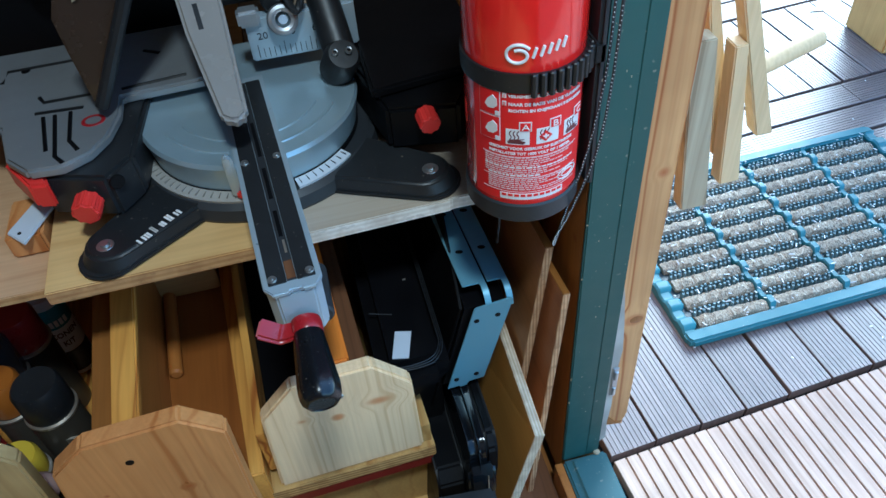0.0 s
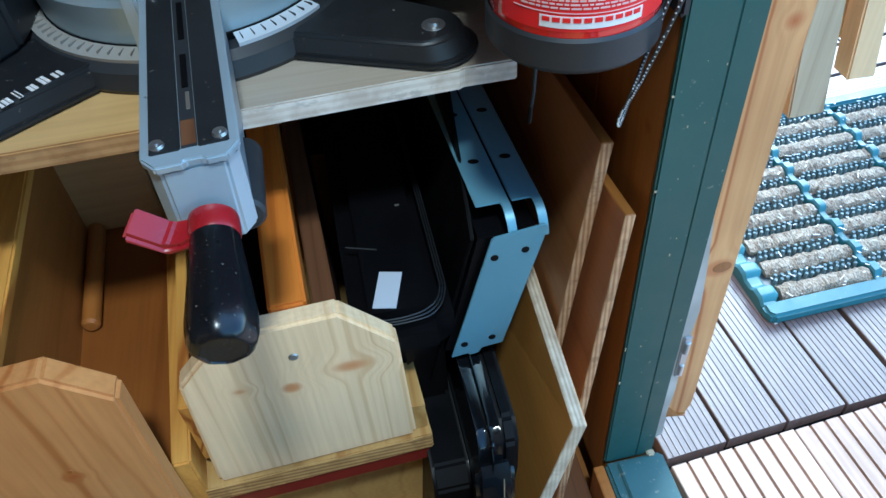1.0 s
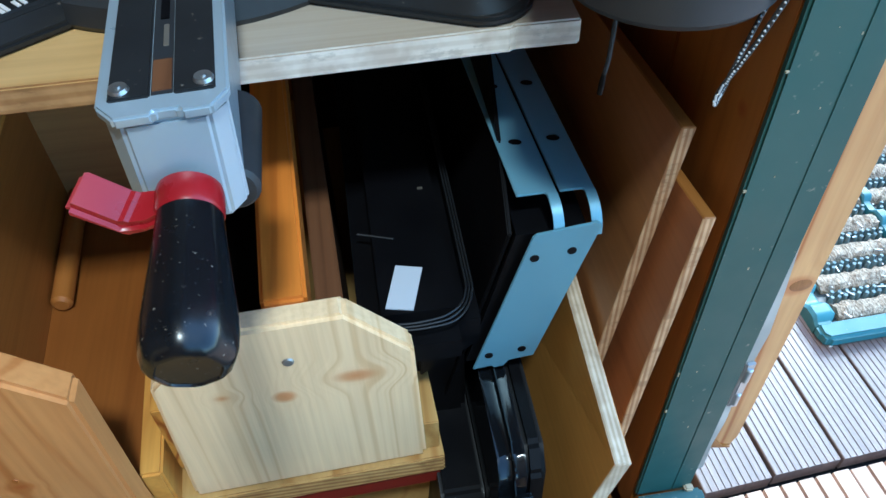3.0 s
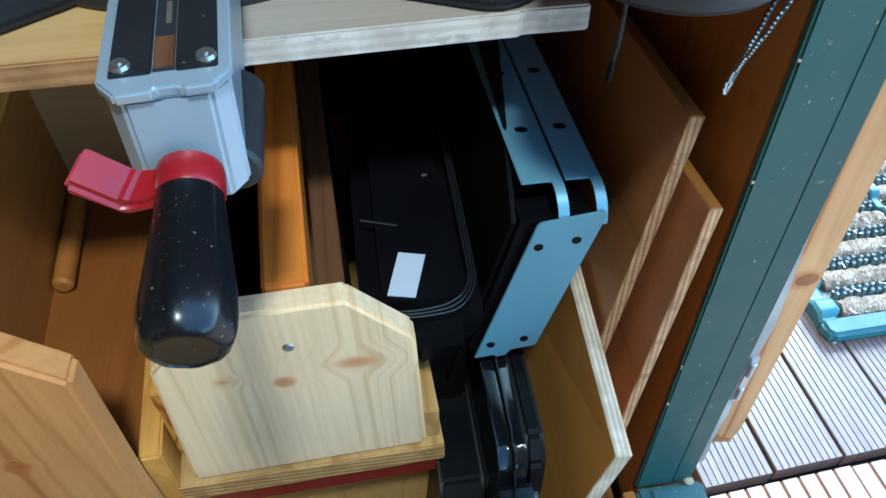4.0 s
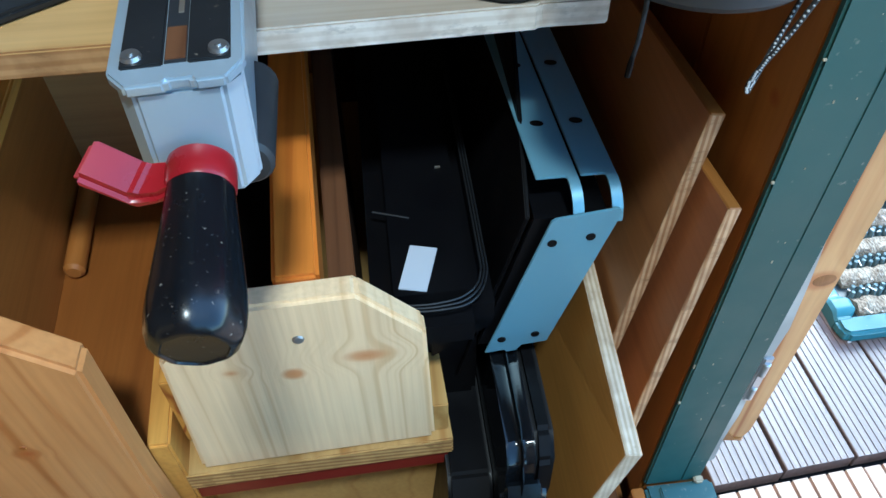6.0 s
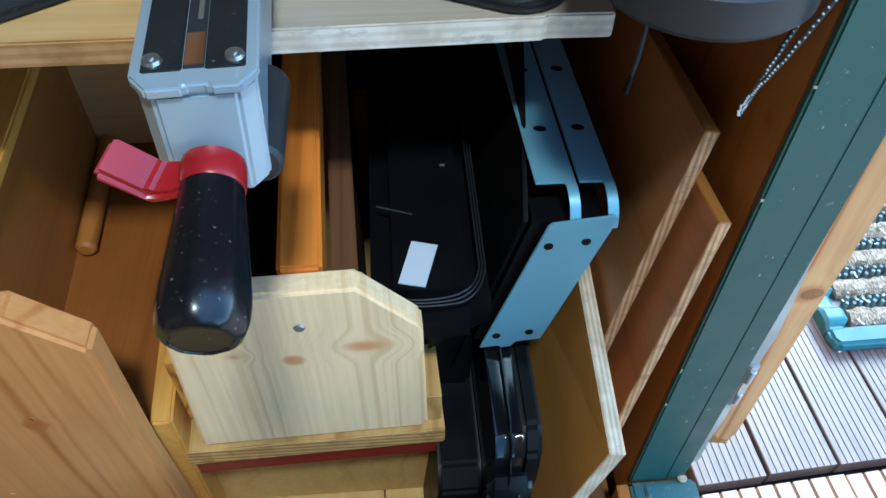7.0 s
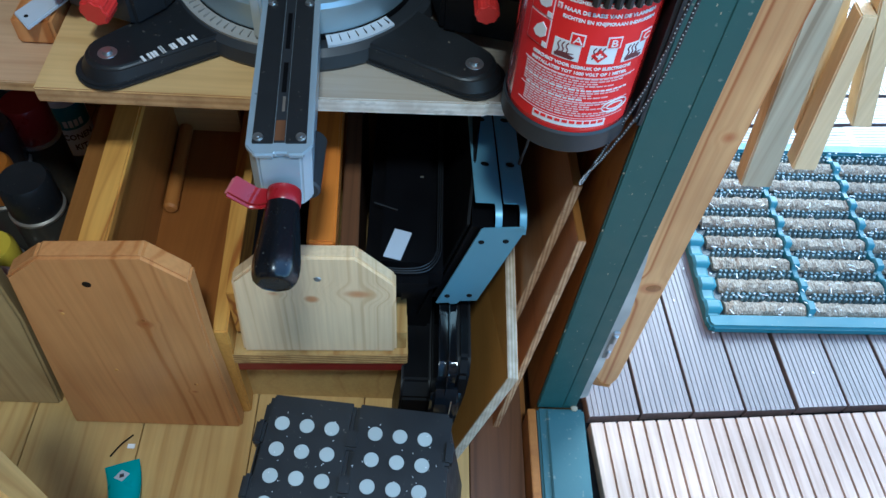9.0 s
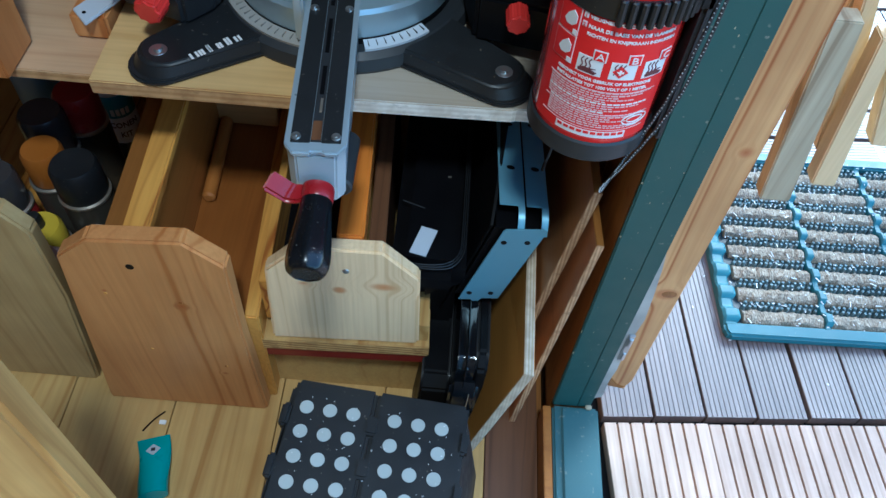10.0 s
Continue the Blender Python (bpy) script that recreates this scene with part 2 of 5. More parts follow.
RED_LABEL = plain("red_label", (0.70, 0.006, 0.009), 0.5, 0, 0.1, 30)
WHITE = plain("white_print", (0.78, 0.76, 0.75), 0.45, 0, 0.1, 30)
BLACK = plain("black_plastic", (0.011, 0.012, 0.014), 0.45, 0, 0.3, 60, 0.15)
BLACK_DUSTY = plain("dusty_black_plastic", (0.0135, 0.0145, 0.0165), 0.45, 0, 0.5, 40, 0.3)
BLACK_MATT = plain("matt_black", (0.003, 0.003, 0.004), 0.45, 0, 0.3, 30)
GLOSS = plain("glossy_black", (0.005, 0.006, 0.008), 0.13, 0, 0.2, 40, 0.0, 0.0)
GLOSS.node_tree.nodes["Principled BSDF"].inputs["Specular IOR Level"].default_value = 0.5
GRIP = plain("worn_grip_plastic", (0.005, 0.006, 0.008), 0.24, 0, 0.5, 90, 0.55, 0.0)
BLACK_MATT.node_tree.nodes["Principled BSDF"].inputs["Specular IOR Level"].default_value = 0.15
DARKGREY = plain("dark_grey_plastic", (0.022, 0.024, 0.028), 0.5, 0, 0.3, 40)
ALU = plain("cast_aluminium", (0.50, 0.52, 0.55), 0.38, 0.85, 0.25, 60)
ALU_PAINT = plain("silver_paint", (0.40, 0.47, 0.53), 0.32, 0.4, 0.2, 60)
TABLE = plain("worn_silver_table", (0.27, 0.275, 0.285), 0.42, 0.5, 0.35, 60, 0.25)
DRUM = plain("machined_aluminium", (0.43, 0.54, 0.61), 0.36, 0.6, 0.3, 70)
STEEL = plain("galvanised_steel", (0.20, 0.375, 0.475), 0.36, 0.3, 0.2, 25)
BOLT = plain("zinc_bolt", (0.45, 0.46, 0.47), 0.35, 0.9, 0.3, 200)
SCALE = plain("scale_ring", (0.38, 0.36, 0.33), 0.5, 0.2, 0.3, 60, 0.4)
RED_PLASTIC = plain("red_plastic", (0.27, 0.008, 0.013), 0.3, 0, 0.25, 60)
RED_KNOB = plain("bright_red_plastic", (0.6, 0.03, 0.025), 0.35, 0, 0.15, 60)
RED_PAINT = plain("dark_red_paint", (0.22, 0.018, 0.012), 0.45, 0, 0.3, 40)
CLEAR = plain("smoked_guard", (0.27, 0.255, 0.245), 0.25, 0, 0.3, 40, 0.4, 0.4)
SMOKE = plain("brown_smoked_guard", (0.03, 0.02, 0.016), 0.25, 0, 0.3, 40, 0.1, 0.3)
TEAL = plain("teal_tube", (0.015, 0.33, 0.35), 0.3, 0, 0.25, 40)
TEAL_LABEL = plain("teal_label", (0.03, 0.26, 0.33), 0.4, 0, 0.1, 40)
ORANGE = plain("orange_cap", (0.34, 0.11, 0.012), 0.4, 0, 0.2, 40)
YELLOW = plain("yellow_cap", (0.62, 0.44, 0.03), 0.4, 0, 0.2, 40)
BLUE = plain("blue_bottle", (0.09, 0.19, 0.36), 0.35, 0, 0.2, 30)
RED_CAP = plain("red_cap", (0.28, 0.015, 0.015), 0.3, 0, 0.2, 40)
CAN_LABEL = plain("dark_can_label", (0.06, 0.052, 0.04), 0.35, 0.2, 0.7, 25)
CAN_RIM = plain("tin_rim", (0.48, 0.43, 0.36), 0.35, 0.8, 0.2, 60)
GREY_CAP = plain("smoky_clear_cap", (0.05, 0.045, 0.045), 0.2, 0, 0.3, 30)
PRINT = plain("small_white_print", (0.72, 0.5, 0.5), 0.5, 0, 0.1, 30)
FLAME = plain("dark_flame_print", (0.13, 0.03, 0.035), 0.5, 0, 0.1, 30)
PINK = plain("pale_pink_tape", (0.5, 0.33, 0.3), 0.5, 0, 0.2, 60)
DOT = plain("white_rubber_dot", (0.44, 0.46, 0.43), 0.55, 0, 0.25, 60, 0.1)
PAPER = plain("white_label", (0.52, 0.55, 0.6), 0.5, 0, 0.12, 40)
RUBBER = plain("blue_green_rubber", (0.045, 0.16, 0.19), 0.45, 0, 0.35, 40, 0.3)
NUB = plain("dark_rubber", (0.02, 0.03, 0.033), 0.4, 0, 0.4, 60, 0.4)
STUD = plain("stud_rubber", (0.13, 0.19, 0.2), 0.6, 0, 0.5, 90, 0.1)
CORD = plain("braided_cord", (0.03, 0.03, 0.032), 0.7, 0, 0.8, 600)
CORD_FLECK = plain("cord_fleck", (0.5, 0.5, 0.5), 0.7, 0, 0.1, 100)
FADED = plain("faded_print", (0.22, 0.21, 0.19), 0.5, 0, 0.3, 60)
INK = plain("dark_print", (0.02, 0.02, 0.025), 0.5, 0, 0.1, 40)
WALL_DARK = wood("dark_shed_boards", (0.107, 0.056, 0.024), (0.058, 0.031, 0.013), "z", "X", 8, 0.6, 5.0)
CEIL = wood("ceiling_boards", (0.291, 0.193, 0.092), (0.194, 0.112, 0.046), "x", "Y", 8, 0.6, 5.0)


def brush_material():
    m, nt, b = nodes_of("brown_bristles", 0.9)
    n = node(nt, "ShaderNodeTexNoise", Scale=500.0, Detail=3.0)
    nt.links.new(coords(nt, (1, 0.35, 1)), n.inputs[0])
    big = node(nt, "ShaderNodeTexNoise", Scale=45.0, Detail=3.0)
    nt.links.new(coords(nt), big.inputs[0])
    c = ramp(nt, n.outputs[0], [(0.3, (0.17, 0.13, 0.09)), (0.5, (0.38, 0.31, 0.22)), (0.72, (0.58, 0.5, 0.39))])
    c = mixc(nt, 0.5, c, ramp(nt, big.outputs[0], [(0.3, (0.5, 0.45, 0.42)), (0.7, (1.2, 1.2, 1.2))]), "MULTIPLY")
    nt.links.new(c, b.inputs["Base Color"])
    bump(nt, b, n.outputs[0], 0.9, 0.003)
    return m


def deck_material(name, light, dark, wet=0.4):
    m, nt, b = nodes_of(name, wet)
    n = node(nt, "ShaderNodeTexNoise", Scale=1.0, Detail=4.0)
    nt.links.new(coords(nt, (170, 6, 100)), n.inputs[0])
    big = node(nt, "ShaderNodeTexNoise", Scale=9.0, Detail=3.0)
    nt.links.new(coords(nt), big.inputs[0])
    info = nt.nodes.new("ShaderNodeObjectInfo")
    c = ramp(nt, n.outputs[0], [(0.3, dark), (0.7, light)])
    c = mixc(nt, 0.35, c, ramp(nt, big.outputs[0], [(0.3, (0.5, 0.5, 0.5)), (0.7, (1.2, 1.2, 1.2))]), "MULTIPLY")
    c = mixc(nt, 0.5, c, ramp(nt, info.outputs["Random"], [(0.0, (0.7, 0.66, 0.66)), (1.0, (1.15, 1.15, 1.15))]), "MULTIPLY")
    nt.links.new(c, b.inputs["Base Color"])
    bump(nt, b, n.outputs[0], 0.3, 0.001)
    return m


BRUSH = brush_material()
DECK_DARK = deck_material("dark_decking", (0.225, 0.165, 0.146), (0.135, 0.095, 0.084), 0.44)
DECK_DARK.node_tree.nodes["Principled BSDF"].inputs["Specular IOR Level"].default_value = 1.0
DECK_LIGHT = deck_material("light_decking", (0.64, 0.46, 0.35), (0.5, 0.335, 0.24), 0.6)
WEATHERED = plain("weathered_white_paint", (0.44, 0.42, 0.39), 0.65, 0, 0.8, 120, 0.9)
GROUND = plain("garden_soil", (0.12, 0.1, 0.08), 0.9, 0, 0.6, 4)


# ---- building blocks ----
def bm_box(bm, x0, x1, y0, y1, z0, z1, m=None):
    r = bmesh.ops.create_cube(bm, size=1.0)
    t = Matrix.LocRotScale(((x0 + x1) / 2, (y0 + y1) / 2, (z0 + z1) / 2), None, (x1 - x0, y1 - y0, z1 - z0))
    bmesh.ops.transform(bm, matrix=(m @ t) if m else t, verts=r["verts"])
    return r["verts"]


def bev(bm, offset, segments=2, angle=30):
    bmesh.ops.recalc_face_normals(bm, faces=bm.faces)
    edges = [e for e in bm.edges if len(e.link_faces) == 2 and e.calc_face_angle(0) > radians(angle)]
    bmesh.ops.bevel(bm, geom=edges, offset=offset, segments=segments, affect="EDGES", clamp_overlap=True)
    return bm


def block(x0, x1, y0, y1, z0, z1, bevel=0.0015, m=None):
    bm = bmesh.new()
    bm_box(bm, x0, x1, y0, y1, z0, z1, m)
    return bev(bm, bevel) if bevel else bm


def basis(direction, up=(0, 0, 1)):
    """A turn whose z axis lies along direction."""
    z = Vector(direction).normalized()
    x = Vector(up).cross(z)
    if x.length < 1e-5:
        x = Vector((1, 0, 0))
    x.normalize()
    return Matrix((x, z.cross(x), z)).transposed().to_4x4()


def prism(points, place, depth, bevel=0.0015, segments=2):
    """A flat outline given by place(u, v, d), made thick by depth."""
    bm = bmesh.new()
    a = [bm.verts.new(place(u, v, 0)) for u, v in points]
    b = [bm.verts.new(place(u, v, depth)) for u, v in points]
    bm.faces.new(a)
    bm.faces.new(b[::-1])
    for i in range(len(a)):
        j = (i + 1) % len(a)
        bm.faces.new((a[i], b[i], b[j], a[j]))
    bmesh.ops.recalc_face_normals(bm, faces=bm.faces)
    return bev(bm, bevel, segments) if bevel else bm


def xz(y):
    return lambda u, v, d: (u, y + d, v)


def xy(z):
    return lambda u, v, d: (u, v, z - d)


def lathe(profile, m=None, segs=40, bm=None, arc=(0, 360)):
    """A profile of (radius, height) turned round the z axis of m; closed where the radius is 0."""
    bm = bm or bmesh.new()
    m = m or Matrix.Identity(4)
    full = arc[1] - arc[0] >= 360
    n = segs if full else segs + 1
    rings = []
    for r, h in profile:
        if r < 1e-6:
            rings.append([bm.verts.new(m @ Vector((0, 0, h)))])
        else:
            rings.append([bm.verts.new(m @ Vector((r * math.cos(a), r * math.sin(a), h))) for a in (radians(arc[0] + (arc[1] - arc[0]) * i / segs) for i in range(n))])
    for p, q in zip(rings, rings[1:]):
        for i in range(segs):
            j = (i + 1) % n
            f = [p[i], p[j], q[j], q[i]] if len(p) > 1 and len(q) > 1 else ([p[0], q[j], q[i]] if len(p) == 1 and len(q) > 1 else [p[i], p[j], q[0]])
            if len(set(f)) > 2:
                bm.faces.new(f)
    bmesh.ops.recalc_face_normals(bm, faces=bm.faces)
    return bm


def at(x, y, z, rx=0, ry=0, rz=0):
    return pose(x, y, z, rx, ry, rz)


def along(p, q):
    """The pose at p whose z axis points to q."""
    return Matrix.Translation(p) @ basis(Vector(q) - Vector(p))


def rod(p, q, r0, r1=None, segs=16, soft=0.0, bm=None):
    L = (Vector(q) - Vector(p)).length
    r1 = r0 if r1 is None else r1
    prof = [(0, 0), (r0 - soft, 0), (r0, soft), (r1, L - soft), (r1 - soft, L), (0, L)] if soft else [(0, 0), (r0, 0), (r1, L), (0, L)]
    return lathe(prof, along(p, q), segs, bm)


def sweep(points, r, segs=8, closed=False):
    bm = bmesh.new()
    pts = [Vector(p) for p in points]
    rings = []
    for i, p in enumerate(pts):
        d = pts[min(i + 1, len(pts) - 1)] - pts[max(i - 1, 0)]
        b = basis(d, (0.3, 0.9, 0.2))
        rings.append([bm.verts.new(p + b.to_3x3() @ Vector((r * math.cos(a), r * math.sin(a), 0))) for a in (2 * math.pi * k / segs for k in range(segs))])
    for p, q in zip(rings, rings[1:]):
        for i in range(segs):
            bm.faces.new((p[i], p[(i + 1) % segs], q[(i + 1) % segs], q[i]))
    bm.faces.new(rings[0][::-1])
    bm.faces.new(rings[-1])
    bmesh.ops.recalc_face_normals(bm, faces=bm.faces)
    return bm


def curve(points, steps=8):
    """A smooth line through points."""
    p = [Vector(q) for q in points]
    p = [2 * p[0] - p[1]] + p + [2 * p[-1] - p[-2]]
    out = []
    for i in range(1, len(p) - 2):
        for k in range(steps):
            t = k / steps
            a, b, c, d = p[i - 1 : i + 3]
            out.append(0.5 * (2 * b + (c - a) * t + (2 * a - 5 * b + 4 * c - d) * t * t + (3 * b - a - 3 * c + d) * t ** 3))
    return out + [p[-2]]


def mesh_of(name, bm, mats, pick=None):
    me = bpy.data.meshes.new(name)
    if pick:
        for f in bm.faces:
            f.material_index = pick(f)
    for f in bm.faces:
        f.smooth = True
    bm.to_mesh(me)
    bm.free()
    for m in mats if isinstance(mats, (list, tuple)) else [mats]:
        me.materials.append(m)
    me.set_sharp_from_angle(angle=radians(32))
    return me


def part(name, bm, mats, parent=None, label="", pick=None):
    ob = new(name, mesh_of(name, bm, mats, pick))
    if parent:
        ob.parent = parent
        ob.matrix_parent_inverse = parent.matrix_basis.inverted() if parent.type == "EMPTY" else Matrix.Identity(4)
    if label:
        ob["label"] = label
    return ob


def thing(name, base, label, category, group="", kind=""):
    ob = new(name)
    ob.empty_display_size = 0.02
    ob.matrix_basis = Matrix.Translation(base)
    return tagged(ob, label, category, group, kind)


def solid(name, bm, mats, label, category="", group="", kind="", pick=None):
    return tagged(part(name, bm, mats, None, "", pick), label, category, group, kind)


def letters(body, size, place, thick=0.0002, align="LEFT", bold=0.0):
    """Raised lettering; place(u, v, d) sets each point."""
    c = bpy.data.curves.new("lettering", "FONT")
    c.body, c.size, c.align_x, c.extrude, c.resolution_u, c.offset = body, size, align, thick, 2, bold
    ob = new("lettering", c)
    bpy.context.view_layer.update()
    me = bpy.data.meshes.new_from_object(ob.evaluated_get(bpy.context.evaluated_depsgraph_get()))
    bpy.data.objects.remove(ob)
    bm = bmesh.new()
    bm.from_mesh(me)
    for v in bm.verts:
        v.co = place(*v.co)
    bpy.data.meshes.remove(me)
    return bm


def patch(u0, u1, v0, v1, place, thick=0.0002, n=1):
    """A thin raised field, bent to its support by place."""
    bm = bmesh.new()
    top = [[bm.verts.new(place(u0 + (u1 - u0) * i / n, v, thick)) for i in range(n + 1)] for v in (v0, v1)]
    low = [[bm.verts.new(place(u0 + (u1 - u0) * i / n, v, -thick)) for i in range(n + 1)] for v in (v0, v1)]
    for i in range(n):
        bm.faces.new((top[0][i], top[0][i + 1], top[1][i + 1], top[1][i]))
        bm.faces.new((low[0][i + 1], low[0][i], top[0][i], top[0][i + 1]))
        bm.faces.new((low[1][i], low[1][i + 1], top[1][i + 1], top[1][i]))
    bm.faces.new((low[0][0], low[1][0], top[1][0], top[0][0]))
    bm.faces.new((low[1][n], low[0][n], top[0][n], top[1][n]))
    bmesh.ops.recalc_face_normals(bm, faces=bm.faces)
    return bm


def merge(*parts):
    out = bmesh.new()
    for b in parts:
        me = bpy.data.meshes.new("join")
        b.to_mesh(me)
        b.free()
        out.from_mesh(me)
        bpy.data.meshes.remove(me)
    return out


# ---- structure ----
FLOOR = -0.05
DECK = -0.045
solid("ground", block(-60, 60, -60, 60, -0.4, -0.125, 0), GROUND, "dark garden soil under the wooden deck", "ground", kind="structure")
floor = solid("floor", block(-1.6, -0.004, -1.55, 0.66, -0.12, FLOOR - 0.016, 0), BROWN_Y, "pine plank floor of the shed, scuffed and dusty", "floor", kind="structure")
solid("wall_right", merge(block(0.004, 0.051, 0.0064, 0.72, -0.12, 2.12, 0), block(0.004, 0.058, -1.6, -1.0, -0.12, 2.12, 0), block(0.004, 0.058, -1.0, 0.05, 2.03, 2.12, 0)), BROWN_Z, "brown-stained wooden shed wall with a doorway", "wall", kind="structure")
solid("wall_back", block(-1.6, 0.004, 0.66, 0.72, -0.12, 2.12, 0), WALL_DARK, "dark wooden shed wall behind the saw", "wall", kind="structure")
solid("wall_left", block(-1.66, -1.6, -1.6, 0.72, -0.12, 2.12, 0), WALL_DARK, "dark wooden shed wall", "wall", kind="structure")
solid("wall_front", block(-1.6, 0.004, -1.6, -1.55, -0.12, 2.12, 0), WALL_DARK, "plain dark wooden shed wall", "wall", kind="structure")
solid("ceiling", merge(block(-1.66, 0.2, -1.6, -0.95, 2.12, 2.18, 0), block(-1.66, 0.2, -0.55, 0.72, 2.12, 2.18, 0), block(-1.66, -0.30, -0.95, -0.55, 2.12, 2.18, 0), block(0.004, 0.2, -0.95, -0.55, 2.12, 2.18, 0)), CEIL, "plain wooden shed ceiling with a roof window opening", "ceiling", kind="structure")

door_frame = thing("door_frame", (0.03, 0, 0), "dark green painted wooden door frame with a worn sill", "door frame", kind="structure")
post = part("post", merge(block(0, 0.034, 0, 0.006, -0.002, 2.03, 0.0015), block(0.0336, 0.051, 0.0005, 0.006, -0.002, 2.03, 0.0006)), GREEN, door_frame, "dark green painted post with a joint line")
part("post", block(0, 0.058, -1.0, -0.95, 0, 2.03, 0.0015), GREEN, door_frame)
part("sill", merge(block(0.0, 0.062, -0.95, 0.0, -0.045, -0.002, 0.003), block(0.012, 0.05, -0.95, -0.004, -0.003, 0.0012, 0.0015)), SILL_GREEN, door_frame, "scuffed blue-green sill")
part("head", block(0, 0.058, -0.95, 0, 1.98, 2.03, 0.0015), GREEN, door_frame)
part("caulking", block(0.044, 0.0525, -0.005, 0.002, -0.001, 0.0042, 0.0015), PEG_GREY, door_frame, "crumb of dried filler")
solid("trim_board", block(-0.012, -0.001, -0.95, -0.001, -0.12, -0.004, 0.001), BROWN_Z, "brown board on the inner side of the sill", "trim", kind="structure")

solid("wall_cladding", merge(*[block(0.0004, 0.0036, (0.0064 if k == 0 else 0.0005) + k * 0.118, 0.116 + k * 0.118, FLOOR, 2.1, 0.0008) for k in range(6)]), BROWN_Z, "brown-stained upright boards lining the wall", "wall", kind="structure")
random.seed(21)
chips = bmesh.new()
for k in range(34):
    z = random.uniform(0.02, 0.75)
    s = random.uniform(0.0004, 0.0014)
    if k < 7:
        bm_box(chips, -0.0004, 0.0012 * random.random() + 0.0004, -0.0004, 0.0006, z, z + s * 2.5)
    else:
        x = random.uniform(0.004, 0.048)
        bm_box(chips, x, x + s * 0.7, -0.0003 if x < 0.033 else 0.0022, 0.001 if x < 0.033 else 0.003, z, z + s * 1.6)
tagged(part("paint_chips", chips, PEG_GREY, door_frame, "pale chipped spots in the paint"), kind="stuff")

# pine batten beside the green post, outside
bat = thing("trim_batten", (0.08, 0.05, 0.02), "rough pine batten beside the door post, with knots", "trim", kind="structure")
part("batten", prism([(0.0535, 2.03), (0.102, 2.03), (0.102, 0.03), (0.097, 0.014), (0.07, 0.022), (0.0535, 0.04)], xz(0.026), 0.049, 0.003), PINE_Z, bat)
part("rotten_foot", prism([(0.0685, 0.045), (0.0745, 0.04), (0.0875, 0.021), (0.0975, 0.0155), (0.0965, 0.011), (0.07, 0.018)], xz(0.0245), 0.045, 0.002), BROWN_Y, bat, "dark frayed foot of the batten")
part("packing_strip", block(0.0512, 0.0605, 0.0215, 0.0255, 0.002, 2.0, 0.0008), PACKING, bat, "greyed wood strip along the edge")
part("pale_strip", prism([(0.0513, 0.001), (0.0655, 0.012), (0.064, 0.05), (0.0665, 0.09), (0.0648, 0.15), (0.0688, 0.21), (0.065, 0.26), (0.060, 0.31), (0.0513, 0.37)], xz(0.0105), 0.0155, 0.0012), WEATHERED, bat, "worn whitish paint along the batten")
part("knot", lathe([(0, 0.0006), (0.005, 0.0005), (0.0072, 0.0), (0.0078, -0.001)], Matrix.Translation((0.0885, 0.0258, 0.243)) @ basis((0, -1, 0)) @ Matrix.Diagonal((1.15, 0.85, 1, 1)), 24), KNOT, bat, "dark brown knot")
hinge = part("hinge", merge(rod((0.0632, 0.0085, 0.155), (0.0632, 0.0085, 0.172), 0.0032, segs=12, soft=0.001), block(0.0595, 0.0672, 0.0078, 0.0114, 0.118, 0.178, 0.001), rod((0.0632, 0.0085, 0.122), (0.0632, 0.0085, 0.138), 0.0026, segs=12, soft=0.001)), ALU, bat, "small zinc hinge")


# ---- saw bench ----
def layered(f):
    return 1 if abs(f.normal.z) < 0.5 else 0


bench = thing("workbench", (-0.3, 0.37, FLOOR), "low wooden workbench with a rough-edged plywood top", "workbench")
part("top_board", prism([(-0.521, 0.092), (-0.2995, 0.094), (-0.2995, 0.64), (-0.53, 0.64)], xy(0.424), 0.017, 0.0012), [PINE_SHELF, EDGE_TAN], bench, "yellowish pine top board", pick=layered)
part("top_board", prism([(-0.2985, 0.097), (-0.11, 0.1025), (-0.108, 0.1045), (-0.068, 0.104), (-0.066, 0.64), (-0.2985, 0.64)], xy(0.424), 0.017, 0.0012), [GREY_SHELF, EDGE_Z], bench, "greyed top board with a rough whitewashed edge", pick=layered)
part("lower_board", prism([(-1.2, 0.118), (-0.505, 0.118), (-0.505, 0.64), (-1.2, 0.64)], xy(0.4065), 0.012, 0.001), [LOWER_SHELF, EDGE_TAN], bench, "thinner board under the top board", pick=layered)
for xx, w in ((-0.53, 0.03), (-0.10, 0.03)):
    part("leg", block(xx, xx + w, 0.55, 0.6, -0.066, 0.394 if xx < -0.5 else 0.4065, 0.001), BROWN_Y, bench)
solid("upright_board", block(-1.2, -0.605, 0.10, 0.16, 0.4075, 0.62, 0.002), PINE_BROWN, "brown upright board standing on the shelf", "board")


def front_outline(pts, y, thick, mat, name, parent, label, bevel=0.003):
    return part(name, prism(pts, xz(y), thick, bevel, 2), mat, parent, label)


# brown drawer with a chamfered front
d1 = thing("drawer", (-0.49, 0.2, FLOOR), "open-topped brown wooden drawer with a chamfered front board", "drawer", "drawers under the bench")
front_outline([(-0.598, FLOOR), (-0.383, FLOOR), (-0.388, 0.15), (-0.3855, 0.288), (-0.423, 0.325), (-0.522, 0.317), (-0.560, 0.284)], -0.02, 0.022, PINE_BROWN, "front_board", d1, "brown pine front board with chamfered corners")
fb = d1.children[0]
part("finger_hole", lathe([(0, 0.0004), (0.0042, 0.0004), (0.0048, -0.001)], Matrix.Translation((-0.486, -0.0202, 0.276)) @ basis((0, -1, 0)), 20), BLACK_MATT, fb, "dark drilled hole")
